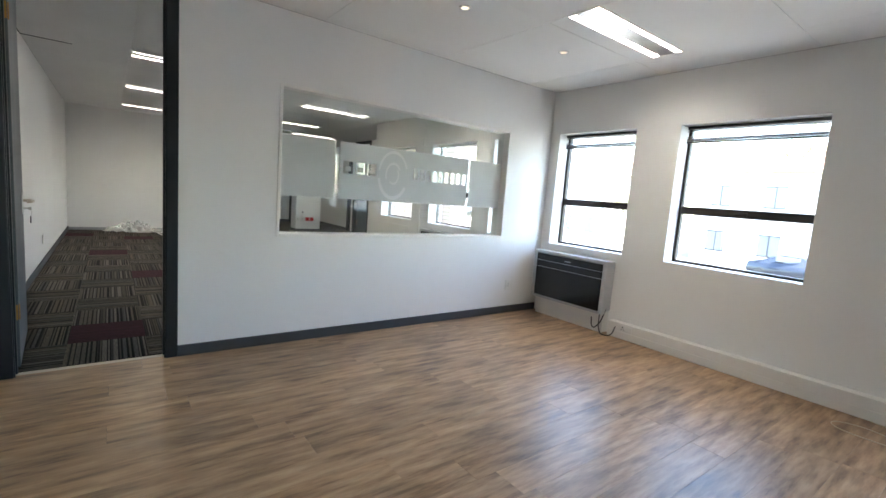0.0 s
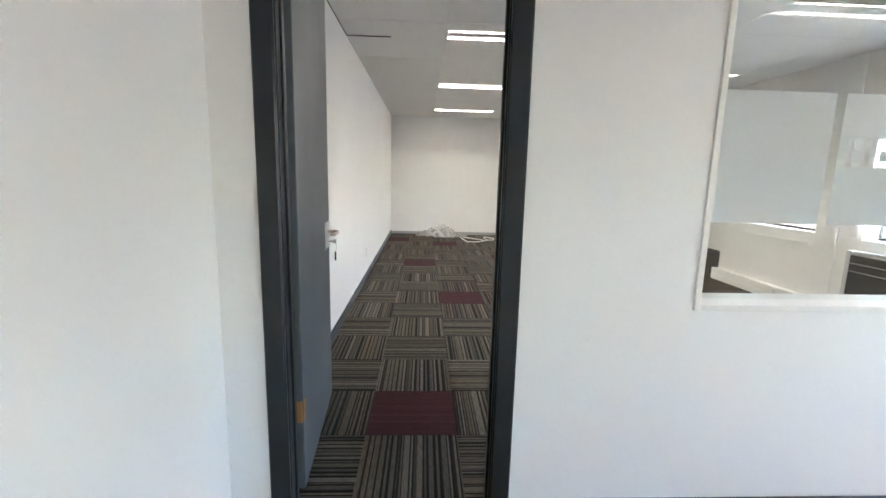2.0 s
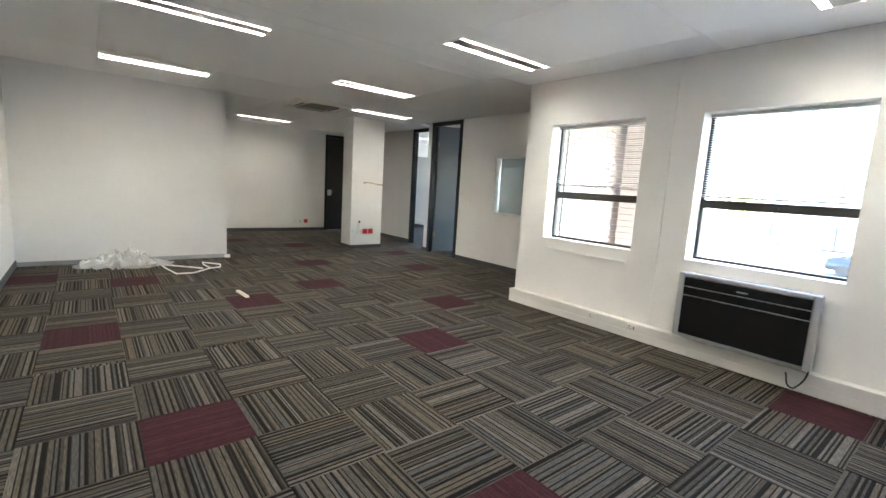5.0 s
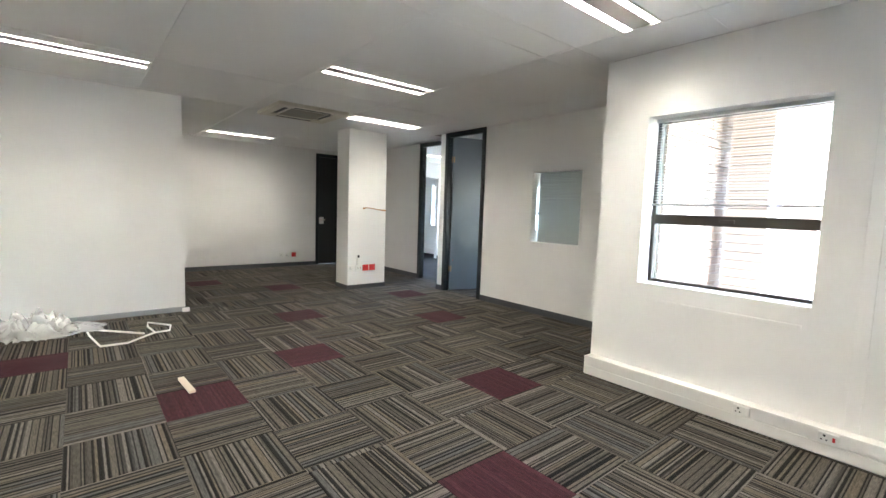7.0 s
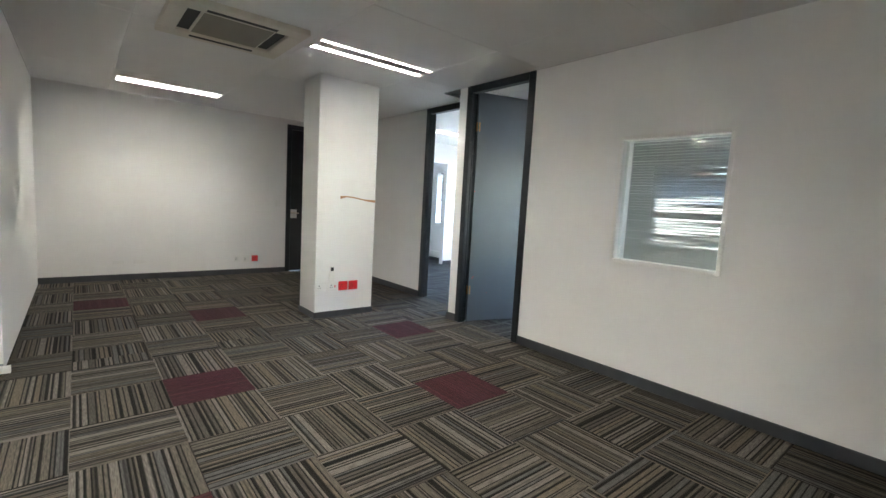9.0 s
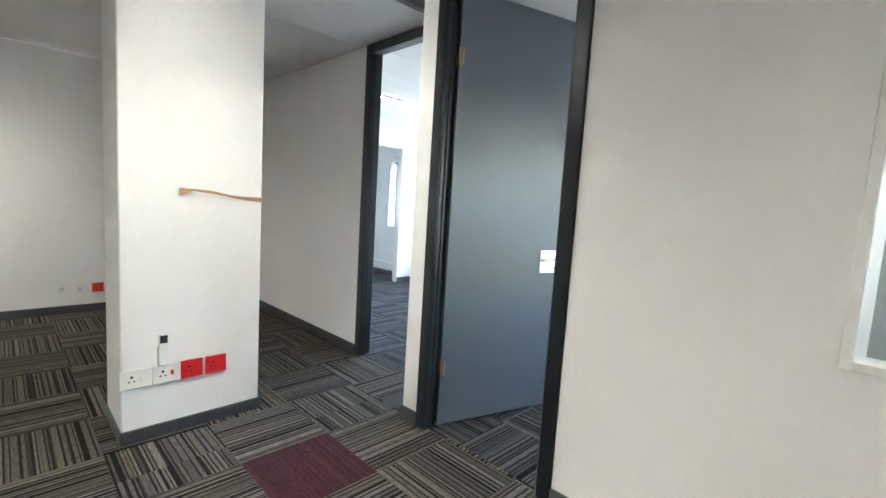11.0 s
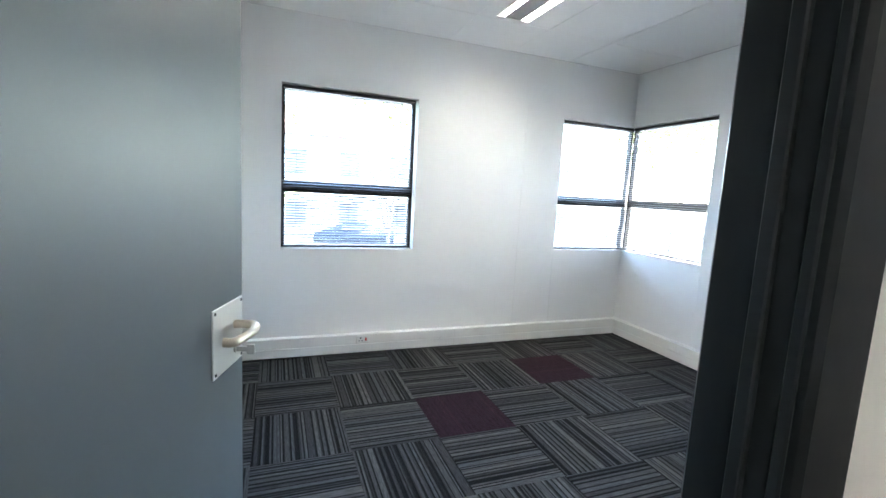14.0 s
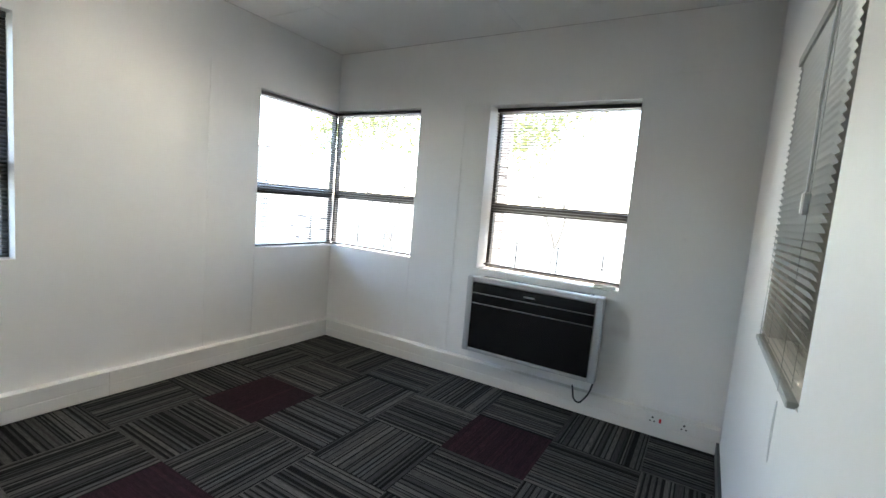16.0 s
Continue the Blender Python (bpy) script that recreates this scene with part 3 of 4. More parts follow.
def film():
    y0, y1 = YP + PT / 2 - 0.006, YP + PT / 2 - 0.0045
    e = empty("frosted_film", Matrix.Identity(4))
    lo, hi = 1.245, 1.752
    boxes("film_end", [((1.385, y0, lo), (1.875, y1, hi))], frosted, 0, e)
    boxes("film_end", [((3.43, y0, lo), (3.895, y1, hi))], frosted, 0, e)
    zt, zb = 1.585, 1.475
    items = [((1.915, y0, lo), (3.40, y1, zb)), ((1.915, y0, zt), (3.40, y1, hi))]
    holes = [(1.95, 2.045), (2.07, 2.165), (2.19, 2.285)] + [(2.70 + 0.078 * i, 2.752 + 0.078 * i) for i in range(9)]
    x = 1.915
    for a, b in holes + [(3.40, 3.40)]:
        if a > x:
            items.append(((x, y0, zb), (a, y1, zt)))
        # thin bridges leave each block hollow like a cut letter
        if b > a:
            items.append(((a + 0.022, y0, zb + 0.022), (b - 0.018, y1, zt - 0.045)))
        x = b
    boxes("film_middle", items, frosted, 0, e)
    c = Vector((2.47, y0 - 0.002, 1.50))
    for r0, r1, a0, a1 in ((0.205, 0.232, 20, 170), (0.200, 0.236, 190, 330), (0.10, 0.122, 30, 200), (0.07, 0.090, 230, 400)):
        bm = bmesh.new()
        n = 24
        for k in range(n):
            t0, t1 = (radians(a0 + (a1 - a0) * j / n) for j in (k, k + 1))
            f = [c + Vector((r * math.cos(t) * 0.72, 0, r * math.sin(t))) for r, t in ((r0, t0), (r1, t0), (r1, t1), (r0, t1))]
            bm.faces.new([bm.verts.new(p) for p in f])
        bmesh.ops.remove_doubles(bm, verts=list(bm.verts), dist=0.0005)
        finish(bm, "ring_mark", mark_white, 0, e)
    return tagged(e, "frosted white film band with cut-out blocks on the glass", "window film")


film()


# ---- doors ----
def door_frame(name, axis, face, depth, lo, hi, top):
    """A pressed steel door frame with a rebate and rounded faces; axis is the wall's normal."""
    e = empty(name, Matrix.Identity(4))

    def span(a, b, d0, d1, p, q):
        u, v = face + d0, face + d1
        return ((u, a, p), (v, b, q)) if axis == "x" else ((a, u, p), (b, v, q))
    w, lip = 0.078, 0.016
    o, i = -lip, depth + 0.016
    boxes("jamb", [span(lo, lo + w, o, depth * 0.55, 0, top), span(lo, lo + w - 0.018, depth * 0.55, i, 0, top)], frame_paint, 0.006, e)
    boxes("jamb", [span(hi - w, hi, o, depth * 0.55, 0, top), span(hi - w + 0.018, hi, depth * 0.55, i, 0, top)], frame_paint, 0.006, e)
    boxes("stop_bead", [span(lo + w, lo + w + 0.010, depth * 0.30, depth * 0.46, 0, top - w), span(lo + w, lo + w + 0.006, o + 0.012, o + 0.024, 0, top - w)], frame_paint, 0.002, e)["kind"] = "stuff"
    boxes("stop_bead", [span(hi - w - 0.010, hi - w, depth * 0.30, depth * 0.46, 0, top - w), span(hi - w - 0.006, hi - w, o + 0.012, o + 0.024, 0, top - w)], frame_paint, 0.002, e)["kind"] = "stuff"
    boxes("lintel", [span(lo + w, hi - w, o, depth * 0.55, top - w, top), span(lo + w - 0.018, hi - w + 0.018, depth * 0.55, i, top - w + 0.018, top)], frame_paint, 0.006, e)
    return tagged(e, "dark blue-grey steel door frame reaching the ceiling", "door frame", kind="structure")


def door_leaf(name, m, width, height, thick=0.042, mat=None, label="", hand=1, keys=True, fob=False):
    """A flush leaf with hinges, a square steel plate, a bent lever and a key. The hinge edge is the origin; the leaf runs along +x, faces at +-y."""
    e = empty(name, m)
    boxes("leaf", [((-0.022, -thick / 2, 0.012), (width, thick / 2, height))], mat or leaf_paint, 0.003, e)
    for s in (-1, 1):
        y = s * thick / 2
        boxes("lock_plate", [((width - 0.165, y, 0.965), (width - 0.010, y + s * 0.004, 1.12))], chrome if not keys else steel_plate, 0.002, e)
        x = width - 0.055
        rod("lever", [(x, y, 1.06), (x, y + s * 0.045, 1.06), (x - 0.012, y + s * 0.056, 1.06), (x - 0.10, y + s * 0.056, 1.058), (x - 0.118, y + s * 0.05, 1.058), (x - 0.122, y + s * 0.03, 1.058)], 0.010, wood_lever, e)
        if keys:
            rod("lock_barrel", [(x, y, 1.0), (x, y + s * 0.008, 1.0)], 0.009, chrome, e)
            boxes("screw", [((width - px, y + s * 0.004, pz), (width - px + 0.006, y + s * 0.0055, pz + 0.006)) for px in (0.158, 0.022) for pz in (0.972, 1.108)], dark_slot, 0, e)
    s = hand
    if keys:
        y = s * thick / 2
        boxes("key", [((width - 0.057, y + s * 0.006, 0.994), (width - 0.053, y + s * 0.034, 1.006)), ((width - 0.058, y + s * 0.032, 0.988), (width - 0.052, y + s * 0.05, 1.012))], chrome, 0.001, e)
    if fob:
        rod("key_ring", [(width - 0.055, y + s * 0.045, 0.99), (width - 0.05, y + s * 0.05, 0.965), (width - 0.055, y + s * 0.045, 0.94)], 0.0015, chrome, e)
        boxes("key_fob", [((width - 0.068, y + s * 0.04, 0.885), (width - 0.042, y + s * 0.047, 0.94))], dark_slot, 0.004, e)
    for hz in (0.33, height - 0.43):
        boxes("hinge", [((-0.006, -thick / 2 - 0.006, hz), (0.006, -thick / 2 + 0.006, hz + 0.10)), ((-0.0255, -0.018, hz), (-0.0215, 0.018, hz + 0.10))], brass, 0.003, e)
    return tagged(e, label, "door", kind="structure")


steel_plate = Mat("satin_plate", (0.66, 0.65, 0.63), 0.35, 0.7).m
door_frame("door_frame_1", "y", YP, PT, DN0, DN1, Z)
door_leaf("door_1", pose(DN0 + 0.068, YP + PT + 0.015, 0, 0, 0, 94), 0.86, Z - 0.05, hand=-1, fob=True, label="open grey flush door with a steel lever and keys")
door_frame("door_frame_2", "x", XD, 0.10, DA0, DA1, Z)
door_leaf("door_2", pose(XD + 0.115, 11.655, 0, 0, 0, -17.8), 0.855, Z - 0.05, hand=-1, label="half-open grey flush door with a square steel lock plate")
chips = boxes("paint_chip", [((x, -0.0222, z), (x + w, -0.0214, z + h)) for x, z, w, h in ((0.012, 0.52, 0.020, 0.006), (0.03, 0.535, 0.012, 0.005), (-0.018, 1.52, 0.006, 0.012), (0.36, 0.76, 0.006, 0.005), (0.62, 0.33, 0.007, 0.006), (0.22, 0.34, 0.005, 0.005))], red_plastic, 0)
chips.parent = bpy.data.objects["door_2"]
chips["kind"] = "stuff"
door_frame("door_frame_3", "x", XB, 0.10, DB0, DB1, Z)
door_frame("door_frame_4", "y", YBACK, 0.10, DD0, DD1, 2.60)
door_leaf("door_3", pose(DD1 - 0.05, YBACK + 0.06, 0, 0, 0, 180), 0.80, 2.53, mat=black_door_paint, keys=False, label="closed black flush door with a steel lock plate")

# ---- column and its fittings ----
CX0, CX1, CY0, CY1 = 4.585, 5.315, 12.555, 12.98
col = boxes("column", [((CX0, CY0, 0), (CX1, CY1, Z))], wall_paint, 0.006)
tagged(col, "square white plastered column in the open office", "column", kind="structure")
cs = boxes("baseboard", [((CX0 - 0.01, CY0 - 0.012, 0), (CX1 + 0.01, CY1 + 0.012, 0.07))], skirt_paint, 0.003)
tagged(cs, "grey skirting round the column", "skirting", kind="structure")


def socket(m, width=0.10, height=0.10, mat=None, rocker=None, label="white wall socket with a rocker switch", holes=True):
    """A plate with three holes and a rocker. Plate faces -y of its own axes, origin at its back centre."""
    e = empty("wall_socket", m)
    boxes("plate", [((-width / 2, -0.010, -height / 2), (width / 2, 0, height / 2))], mat or white_plastic, 0.003, e)
    if holes:
        for dx, dz, r in ((-0.018, 0.014, 0.007), (-0.030, -0.010, 0.005), (-0.006, -0.010, 0.005)):
            rod("socket_hole", [(dx, -0.0095, dz), (dx, -0.0108, dz)], r, dark_slot, e)
        boxes("rocker", [((0.020, -0.014, -0.012), (0.034, -0.010, 0.016))], rocker or white_plastic, 0.002, e)
    return tagged(e, label, "wall socket", group="wall sockets")


zc = 0.355
yf = CY0 - 0.001
socket(pose(4.65, yf, zc), 0.145, 0.105)
socket(pose(4.795, yf, zc), 0.14, 0.105, rocker=red_plastic)
socket(pose(4.925, yf, zc), 0.115, 0.105, mat=red_plastic, rocker=red_plastic, label="red wall socket on the column")
socket(pose(5.055, yf, zc), 0.115, 0.105, mat=red_plastic, rocker=red_plastic, label="red wall socket on the column")
remote = empty("remote_holder", pose(4.78, yf, 0.50))
boxes("holder", [((-0.028, -0.022, -0.095), (0.028, 0, 0.02))], white_plastic, 0.004, remote)
boxes("handset", [((-0.024, -0.019, -0.06), (0.024, -0.005, 0.088))], white_plastic, 0.004, remote)
boxes("screen", [((-0.018, -0.0205, 0.035), (0.018, -0.0188, 0.078))], dark_slot, 0, remote)
tagged(remote, "white remote control in a holder on the column", "remote control")
bm = bmesh.new()
pts = [(4.86, 1.372, 0.035), (4.93, 1.385, 0.012), (5.02, 1.378, 0.016), (5.12, 1.362, 0.012), (5.20, 1.352, 0.020), (CX1 + 0.001, 1.347, 0.030)]
prev = None
for i, (x, z, h) in enumerate(pts):
    d = 0.004 + 0.02 * math.sin(i / 5 * math.pi)
    row = [bm.verts.new((x, CY0 - d, z - h / 2)), bm.verts.new((x, CY0 - d - 0.003, z + h / 2)), bm.verts.new((x, CY0 - d + 0.0015, z + h / 2)), bm.verts.new((x, CY0 - d + 0.0015, z - h / 2))]
    if prev:
        for k in range(4):
            bm.faces.new((prev[k], prev[(k + 1) % 4], row[(k + 1) % 4], row[k]))
    prev = row
tagged(finish(bm, "tape_strip", tape_brown), "loose brown adhesive tape stuck on the column", "tape")

socket(pose(4.62, YBACK - 0.001, 0.26), 0.10, 0.10)
socket(pose(4.90, YBACK - 0.001, 0.26), 0.10, 0.10, mat=red_plastic, rocker=red_plastic, label="red wall socket above the skirting")
socket(pose(4.76, YBACK - 0.001, 0.25), 0.10, 0.10)
socket(pose(5.27, YBACK - 0.001, 1.22), 0.075, 0.115, holes=False, label="white light switch plate by the door")
for x in (3.0, 3.25):
    socket(pose(x, YBACK - 0.001, 0.26), 0.13, 0.05, holes=False, label="white blank wall outlet")
socket(pose(4.11, YP - 0.001, 0.34), 0.12, 0.12, label="white wall socket above the skirting")
socket(pose(XL + 0.001, 7.70, 0.35, 0, 0, 90), 0.12, 0.12, holes=False, label="white blank wall plate")
for y, red in ((6.30, True), (6.75, False)):
    socket(pose(XE - 0.1005, y, 0.118, 0, 0, -90), 0.10, 0.065, rocker=red_plastic if red else None, label="small white socket set in the trunking")
socket(pose(XE - 0.1005, 2.1, 0.118, 0, 0, -90), 0.16, 0.065, label="small white socket set in the trunking")
socket(pose(XO - 0.0705, 10.60, 0.118, 0, 0, -90), 0.11, 0.065, rocker=red_plastic, label="small white socket set in the trunking")
for x, red in ((6.43, True), (6.25, False)):
    socket(pose(x, YO0 + 0.0705, 0.118, 0, 0, 180), 0.11, 0.065, rocker=red_plastic if red else None, label="small white socket set in the trunking")


# ---- lights ----
def ceiling_light(x, y):
    """Recessed twin fluorescent fitting: rim, tray, grey centre panel and two lamp strips behind louvre fins."""
    e = empty("ceiling_light", pose(x, y, Z))
    L, W = LIGHT_L, LIGHT_W
    h, k = L / 2, W / 2
    boxes("rim", [((-h - 0.008, -k - 0.008, -0.005), (h + 0.008, -k + 0.010, -0.0005)), ((-h - 0.008, k - 0.010, -0.005), (h + 0.008, k + 0.008, -0.0005)),
                  ((-h - 0.008, -k + 0.010, -0.005), (-h + 0.010, k - 0.010, -0.0005)), ((h - 0.010, -k + 0.010, -0.005), (h + 0.008, k - 0.010, -0.0005))], white_trim, 0.001, e)
    boxes("tray", [((-h + 0.001, -k + 0.001, 0.043), (h - 0.001, k - 0.001, 0.047)), ((-h + 0.001, -k + 0.001, 0.0), (h - 0.001, -k + 0.010, 0.043)), ((-h + 0.001, k - 0.010, 0.0), (h - 0.001, k - 0.001, 0.043)),
                   ((-h + 0.001, -k + 0.010, 0.0), (-h + 0.012, k - 0.010, 0.043)), ((h - 0.012, -k + 0.010, 0.0), (h - 0.001, k - 0.010, 0.043))], grey_metal, 0, e)
    boxes("reflector", [((-h + 0.012, -0.070, 0.001), (h - 0.012, 0.070, 0.042))], grey_metal, 0.001, e)
    for s in (-1, 1):
        boxes("lamp_strip", [((-h + 0.014, s * 0.082, 0.032), (h - 0.014, s * 0.114, 0.041))], tube_glow, 0.001, e)
        fins = [((-h + 0.06 + i * 0.085, s * 0.072, 0.002), (-h + 0.062 + i * 0.085, s * 0.124, 0.030)) for i in range(13)]
        boxes("louvre", fins, grey_metal, 0, e)["kind"] = "stuff"
    return tagged(e, "lit twin fluorescent ceiling light with louvres", "ceiling light", group="ceiling lights")


first_light = ceiling_light(*LIGHTS[0])
for x, y in LIGHTS[1:]:
    copy_thing(first_light, pose(x, y, Z))


def downlight(x, y):
    e = empty("downlight", pose(x, y, Z))
    bm = bmesh.new()
    n = 28
    rings = [(0.046, 0.0), (0.046, -0.004), (0.040, -0.007), (0.033, -0.004), (0.030, -0.001)]
    vs = [[bm.verts.new((r * math.cos(2 * math.pi * k / n), r * math.sin(2 * math.pi * k / n), z)) for k in range(n)] for r, z in rings]
    for a, b in zip(vs, vs[1:]):
        for k in range(n):
            bm.faces.new((a[k], a[(k + 1) % n], b[(k + 1) % n], b[k]))
    finish(bm, "bezel", chrome, 0, e, True)
    rod("bulb", [(0, 0, -0.001), (0, 0, -0.006)], 0.026, spot_glow, e)
    return tagged(e, "small round recessed downlight, lit", "downlight", group="downlights")


downlight(2.31, 2.35)
downlight(3.50, 2.42)

# ---- ceiling cassette ----
e = empty("ceiling_cassette", pose(3.55, 11.92, Z))
boxes("panel", [((-0.48, -0.43, -0.045), (0.48, -0.28, 0)), ((-0.48, 0.28, -0.045), (0.48, 0.43, 0)), ((-0.48, -0.28, -0.045), (-0.36, 0.28, 0)), ((0.36, -0.28, -0.045), (0.48, 0.28, 0)), ((-0.262, -0.28, -0.04), (-0.25, 0.28, 0)), ((0.25, -0.28, -0.04), (0.262, 0.28, 0))], cream_plastic, 0.010, e)
boxes("grille", [((-0.25, -0.26 + i * 0.026, -0.040), (0.25, -0.248 + i * 0.026, -0.030)) for i in range(20)] + [((-0.25, -0.27, -0.026), (0.25, 0.27, -0.010))], filter_grey, 0, e)["kind"] = "stuff"
for s0, s1 in ((-0.355, -0.264), (0.264, 0.355)):
    boxes("vane", [((s0, -0.27, -0.022), (s1, 0.27, -0.010))], dark_slot, 0.002, e)
boxes("vane", [((-0.25, 0.315, -0.048), (0.25, 0.36, -0.0452))], dark_slot, 0.001, e)
boxes("vane", [((-0.25, -0.36, -0.048), (0.25, -0.315, -0.0452))], dark_slot, 0.001, e)
tagged(e, "cream ceiling cassette air conditioner with a beige grille", "air conditioner")


# ---- console air conditioners ----
def console_ac(m, cable=True):
    """Wall console: silver shell, recessed black glass front with two chrome lines, top vent. Back at y = 0, facing -y, origin under its centre."""
    e = empty("console_air_conditioner", m)
    W, H, D = 1.0, 0.575, 0.19
    f = 0.05
    boxes("shell", [((-W / 2 + 0.02, -D + 0.03, 0.02), (W / 2 - 0.02, 0, H - 0.012)), ((-W / 2, -D, 0), (-W / 2 + f, -D + 0.07, H)), ((W / 2 - f, -D, 0), (W / 2, -D + 0.07, H)),
                    ((-W / 2 + f, -D, H - f * 0.8), (W / 2 - f, -D + 0.07, H)), ((-W / 2 + f, -D, 0), (W / 2 - f, -D + 0.07, f * 0.55))], silver, 0.008, e)
    x0, x1 = -W / 2 + f, W / 2 - f
    for p, q in ((0.030, 0.375), (0.380, 0.452), (0.457, 0.533)):
        boxes("front_panel", [((x0 + 0.002, -D - 0.002, p), (x1 - 0.002, -D + 0.03, q))], black_gloss, 0.003, e)
    boxes("trim_line", [((x0, -D - 0.003, 0.3755), (x1, -D + 0.01, 0.3795)), ((x0, -D - 0.003, 0.4525), (x1, -D + 0.01, 0.4565))], silver, 0, e)
    boxes("name_mark", [((-0.04, -D - 0.0035, 0.485), (0.04, -D - 0.002, 0.495))], silver, 0, e)
    boxes("top_vent", [((-W / 2 + 0.08 + i * 0.03, -D + 0.09, H - 0.013), (-W / 2 + 0.096 + i * 0.03, -0.03, H - 0.008)) for i in range(28)], dark_slot, 0, e)
    if cable:
        rod("power_cable", [(W / 2 - 0.03, -0.06, 0.08), (W / 2 - 0.02, -0.12, -0.02), (W / 2 - 0.06, -0.15, -0.13), (W / 2 - 0.10, -0.16, -0.16), (W / 2 - 0.15, -0.14, -0.06)], 0.006, black_rubber, e)
    return tagged(e, "silver wall console air conditioner with a black glass front", "air conditioner", group="console air conditioners")


ac = console_ac(pose(7.31, YO0, 0.278, 0, 0, 180))
copy_thing(ac, pose(XE, 5.38, 0.20, 0, 0, -90))
low_ac = copy_thing(ac, pose(XE, 2.83, 0.215, 0, 0, -90))
boxes("base_panel", [((-0.47, -0.11, -0.213), (0.47, -0.002, 0.012))], white_trim, 0.006, low_ac)
rem = empty("remote_control", pose(6.86, YO0 - 0.055, OZ0 + 0.006))
boxes("body", [((-0.075, -0.02, 0), (0.075, 0.02, 0.02))], white_plastic, 0.006, rem)
boxes("screen", [((0.03, -0.012, 0.0198), (0.062, 0.012, 0.0208))], dark_slot, 0, rem)
tagged(rem, "white remote control lying on the window sill", "remote control")

# wall panels: raised surrounds and joint beads seen on the plaster
def bead(items, label="thin raised joint bead on the plaster wall"):
    return tagged(boxes("trim", items, wall_paint, 0.001), label, "trim", kind="structure")


bead([((XE - 0.012, 6.18, 0.165), (XE, 6.25, Z))], "flat vertical cover strip on the window wall")
bead([((XE - 0.010, 6.50, 0.72), (XE, 7.56, 0.745))], "raised horizontal bead under the window")
bead([((8.055, YO0, 0.16), (8.062, YO0 + 0.003, 2.18))])
bead([((8.062, YO0, 2.173), (7.84, YO0 + 0.003, 2.18))])
bead([((8.49, YO0, 0.16), (8.496, YO0 + 0.003, 0.88))])
bead([((XO - 0.003, 9.12, 0.16), (XO, 9.126, 2.25))])
bead([((XO - 0.003, 8.71, 0.16), (XO, 8.716, 0.88))])
bead([((XO - 0.003, 10.3, 0.62), (XO, 11.2, 0.626))])
bead([((6.25, YO0, 2.30), (6.74, YO0 + 0.003, 2.306))])

# ---- loose things on the carpet ----


def plastic_heap():
    """A crumpled clear plastic sheet, with ridges and a torn rim."""
    bm = bmesh.new()
    n = 70
    grid = []
    for i in range(n):
        row = []
        for j in range(n):
            u, v = i / (n - 1) * 2 - 1, j / (n - 1) * 2 - 1
            r = math.hypot(u, v)
            k = 1.0 + 0.25 * noise.noise(Vector((u * 2, v * 2, 3)))
            x, y = 0.56 * u * k, 0.27 * v * k
            h = max(0.0, 1 - r * 0.95) ** 0.6
            ridge = abs(noise.noise(Vector((u * 3.2, v * 3.2, 0)))) + 0.60 * abs(noise.noise(Vector((u * 7, v * 7, 5)))) + 0.35 * abs(noise.noise(Vector((u * 17, v * 17, 9))))
            z = 0.006 + h * (0.05 + 0.26 * ridge * (1.0 - 0.35 * u)) + 0.025 * abs(noise.noise(Vector((u * 9, v * 9, 2))))
            row.append(bm.verts.new((x + 0.06 * noise.noise(Vector((u * 6, v * 6, 7))), y + 0.05 * noise.noise(Vector((u * 6, v * 6, 11))), z)))
        grid.append(row)
    for i in range(n - 1):
        for j in range(n - 1):
            if math.hypot(i / (n - 1) * 2 - 1, j / (n - 1) * 2 - 1) < 1.02:
                bm.faces.new((grid[i][j], grid[i + 1][j], grid[i + 1][j + 1], grid[i][j + 1]))
    bmesh.ops.delete(bm, geom=[v for v in bm.verts if not v.link_faces], context="VERTS")
    ob = finish(bm, "plastic_sheet", plastic_sheet, smooth=True)
    ob.location = (0.70, 11.72, 0.004)
    return tagged(ob, "crumpled heap of clear plastic sheeting on the carpet", "plastic sheet")


plastic_heap()
tube = rod("white_conduit", [(0.98, 11.95, 0.012), (1.13, 11.80, 0.012), (1.155, 11.46, 0.012), (1.23, 10.99, 0.012), (1.44, 10.98, 0.012), (1.69, 11.25, 0.012), (1.82, 11.20, 0.03), (1.86, 11.42, 0.03), (1.68, 11.75, 0.012), (1.66, 11.55, 0.012), (1.69, 11.27, 0.016)], 0.009, white_plastic, sharp=True)
strip = rod("conduit_offcut", [(1.06, 11.84, 0.010), (1.60, 11.28, 0.010)], 0.010, white_plastic)
tagged(strip, "straight offcut of white plastic conduit on the carpet", "conduit")
tagged(tube, "kinked loop of white plastic conduit on the carpet", "conduit")
stick = boxes("packing_strip", [((-0.022, -0.165, 0.0), (0.022, 0.165, 0.022))], beige_strip, 0.003)
stick.matrix_world = pose(1.70, 9.54, 0.006, 0, 0, 4)
tagged(stick, "short beige plastic strip lying on a plum tile", "strip")
offcut = boxes("skirting_offcut", [((2.09, YBOX - 0.055, 0.001), (2.17, YBOX - 0.018, 0.05))], white_trim, 0.003)
tagged(offcut, "white skirting offcut on the carpet by the boxed wall", "offcut")
wire = rod("loose_wire", [(4.3, 0.05, 0.006), (4.32, 0.25, 0.008), (4.22, 0.36, 0.006), (4.12, 0.18, 0.01), (4.25, -0.05, 0.006), (4.40, 0.0, 0.02), (4.44, 0.2, 0.03)], 0.003, beige_strip)
tagged(wire, "thin loose wire on the wooden floor by the trunking", "cable")
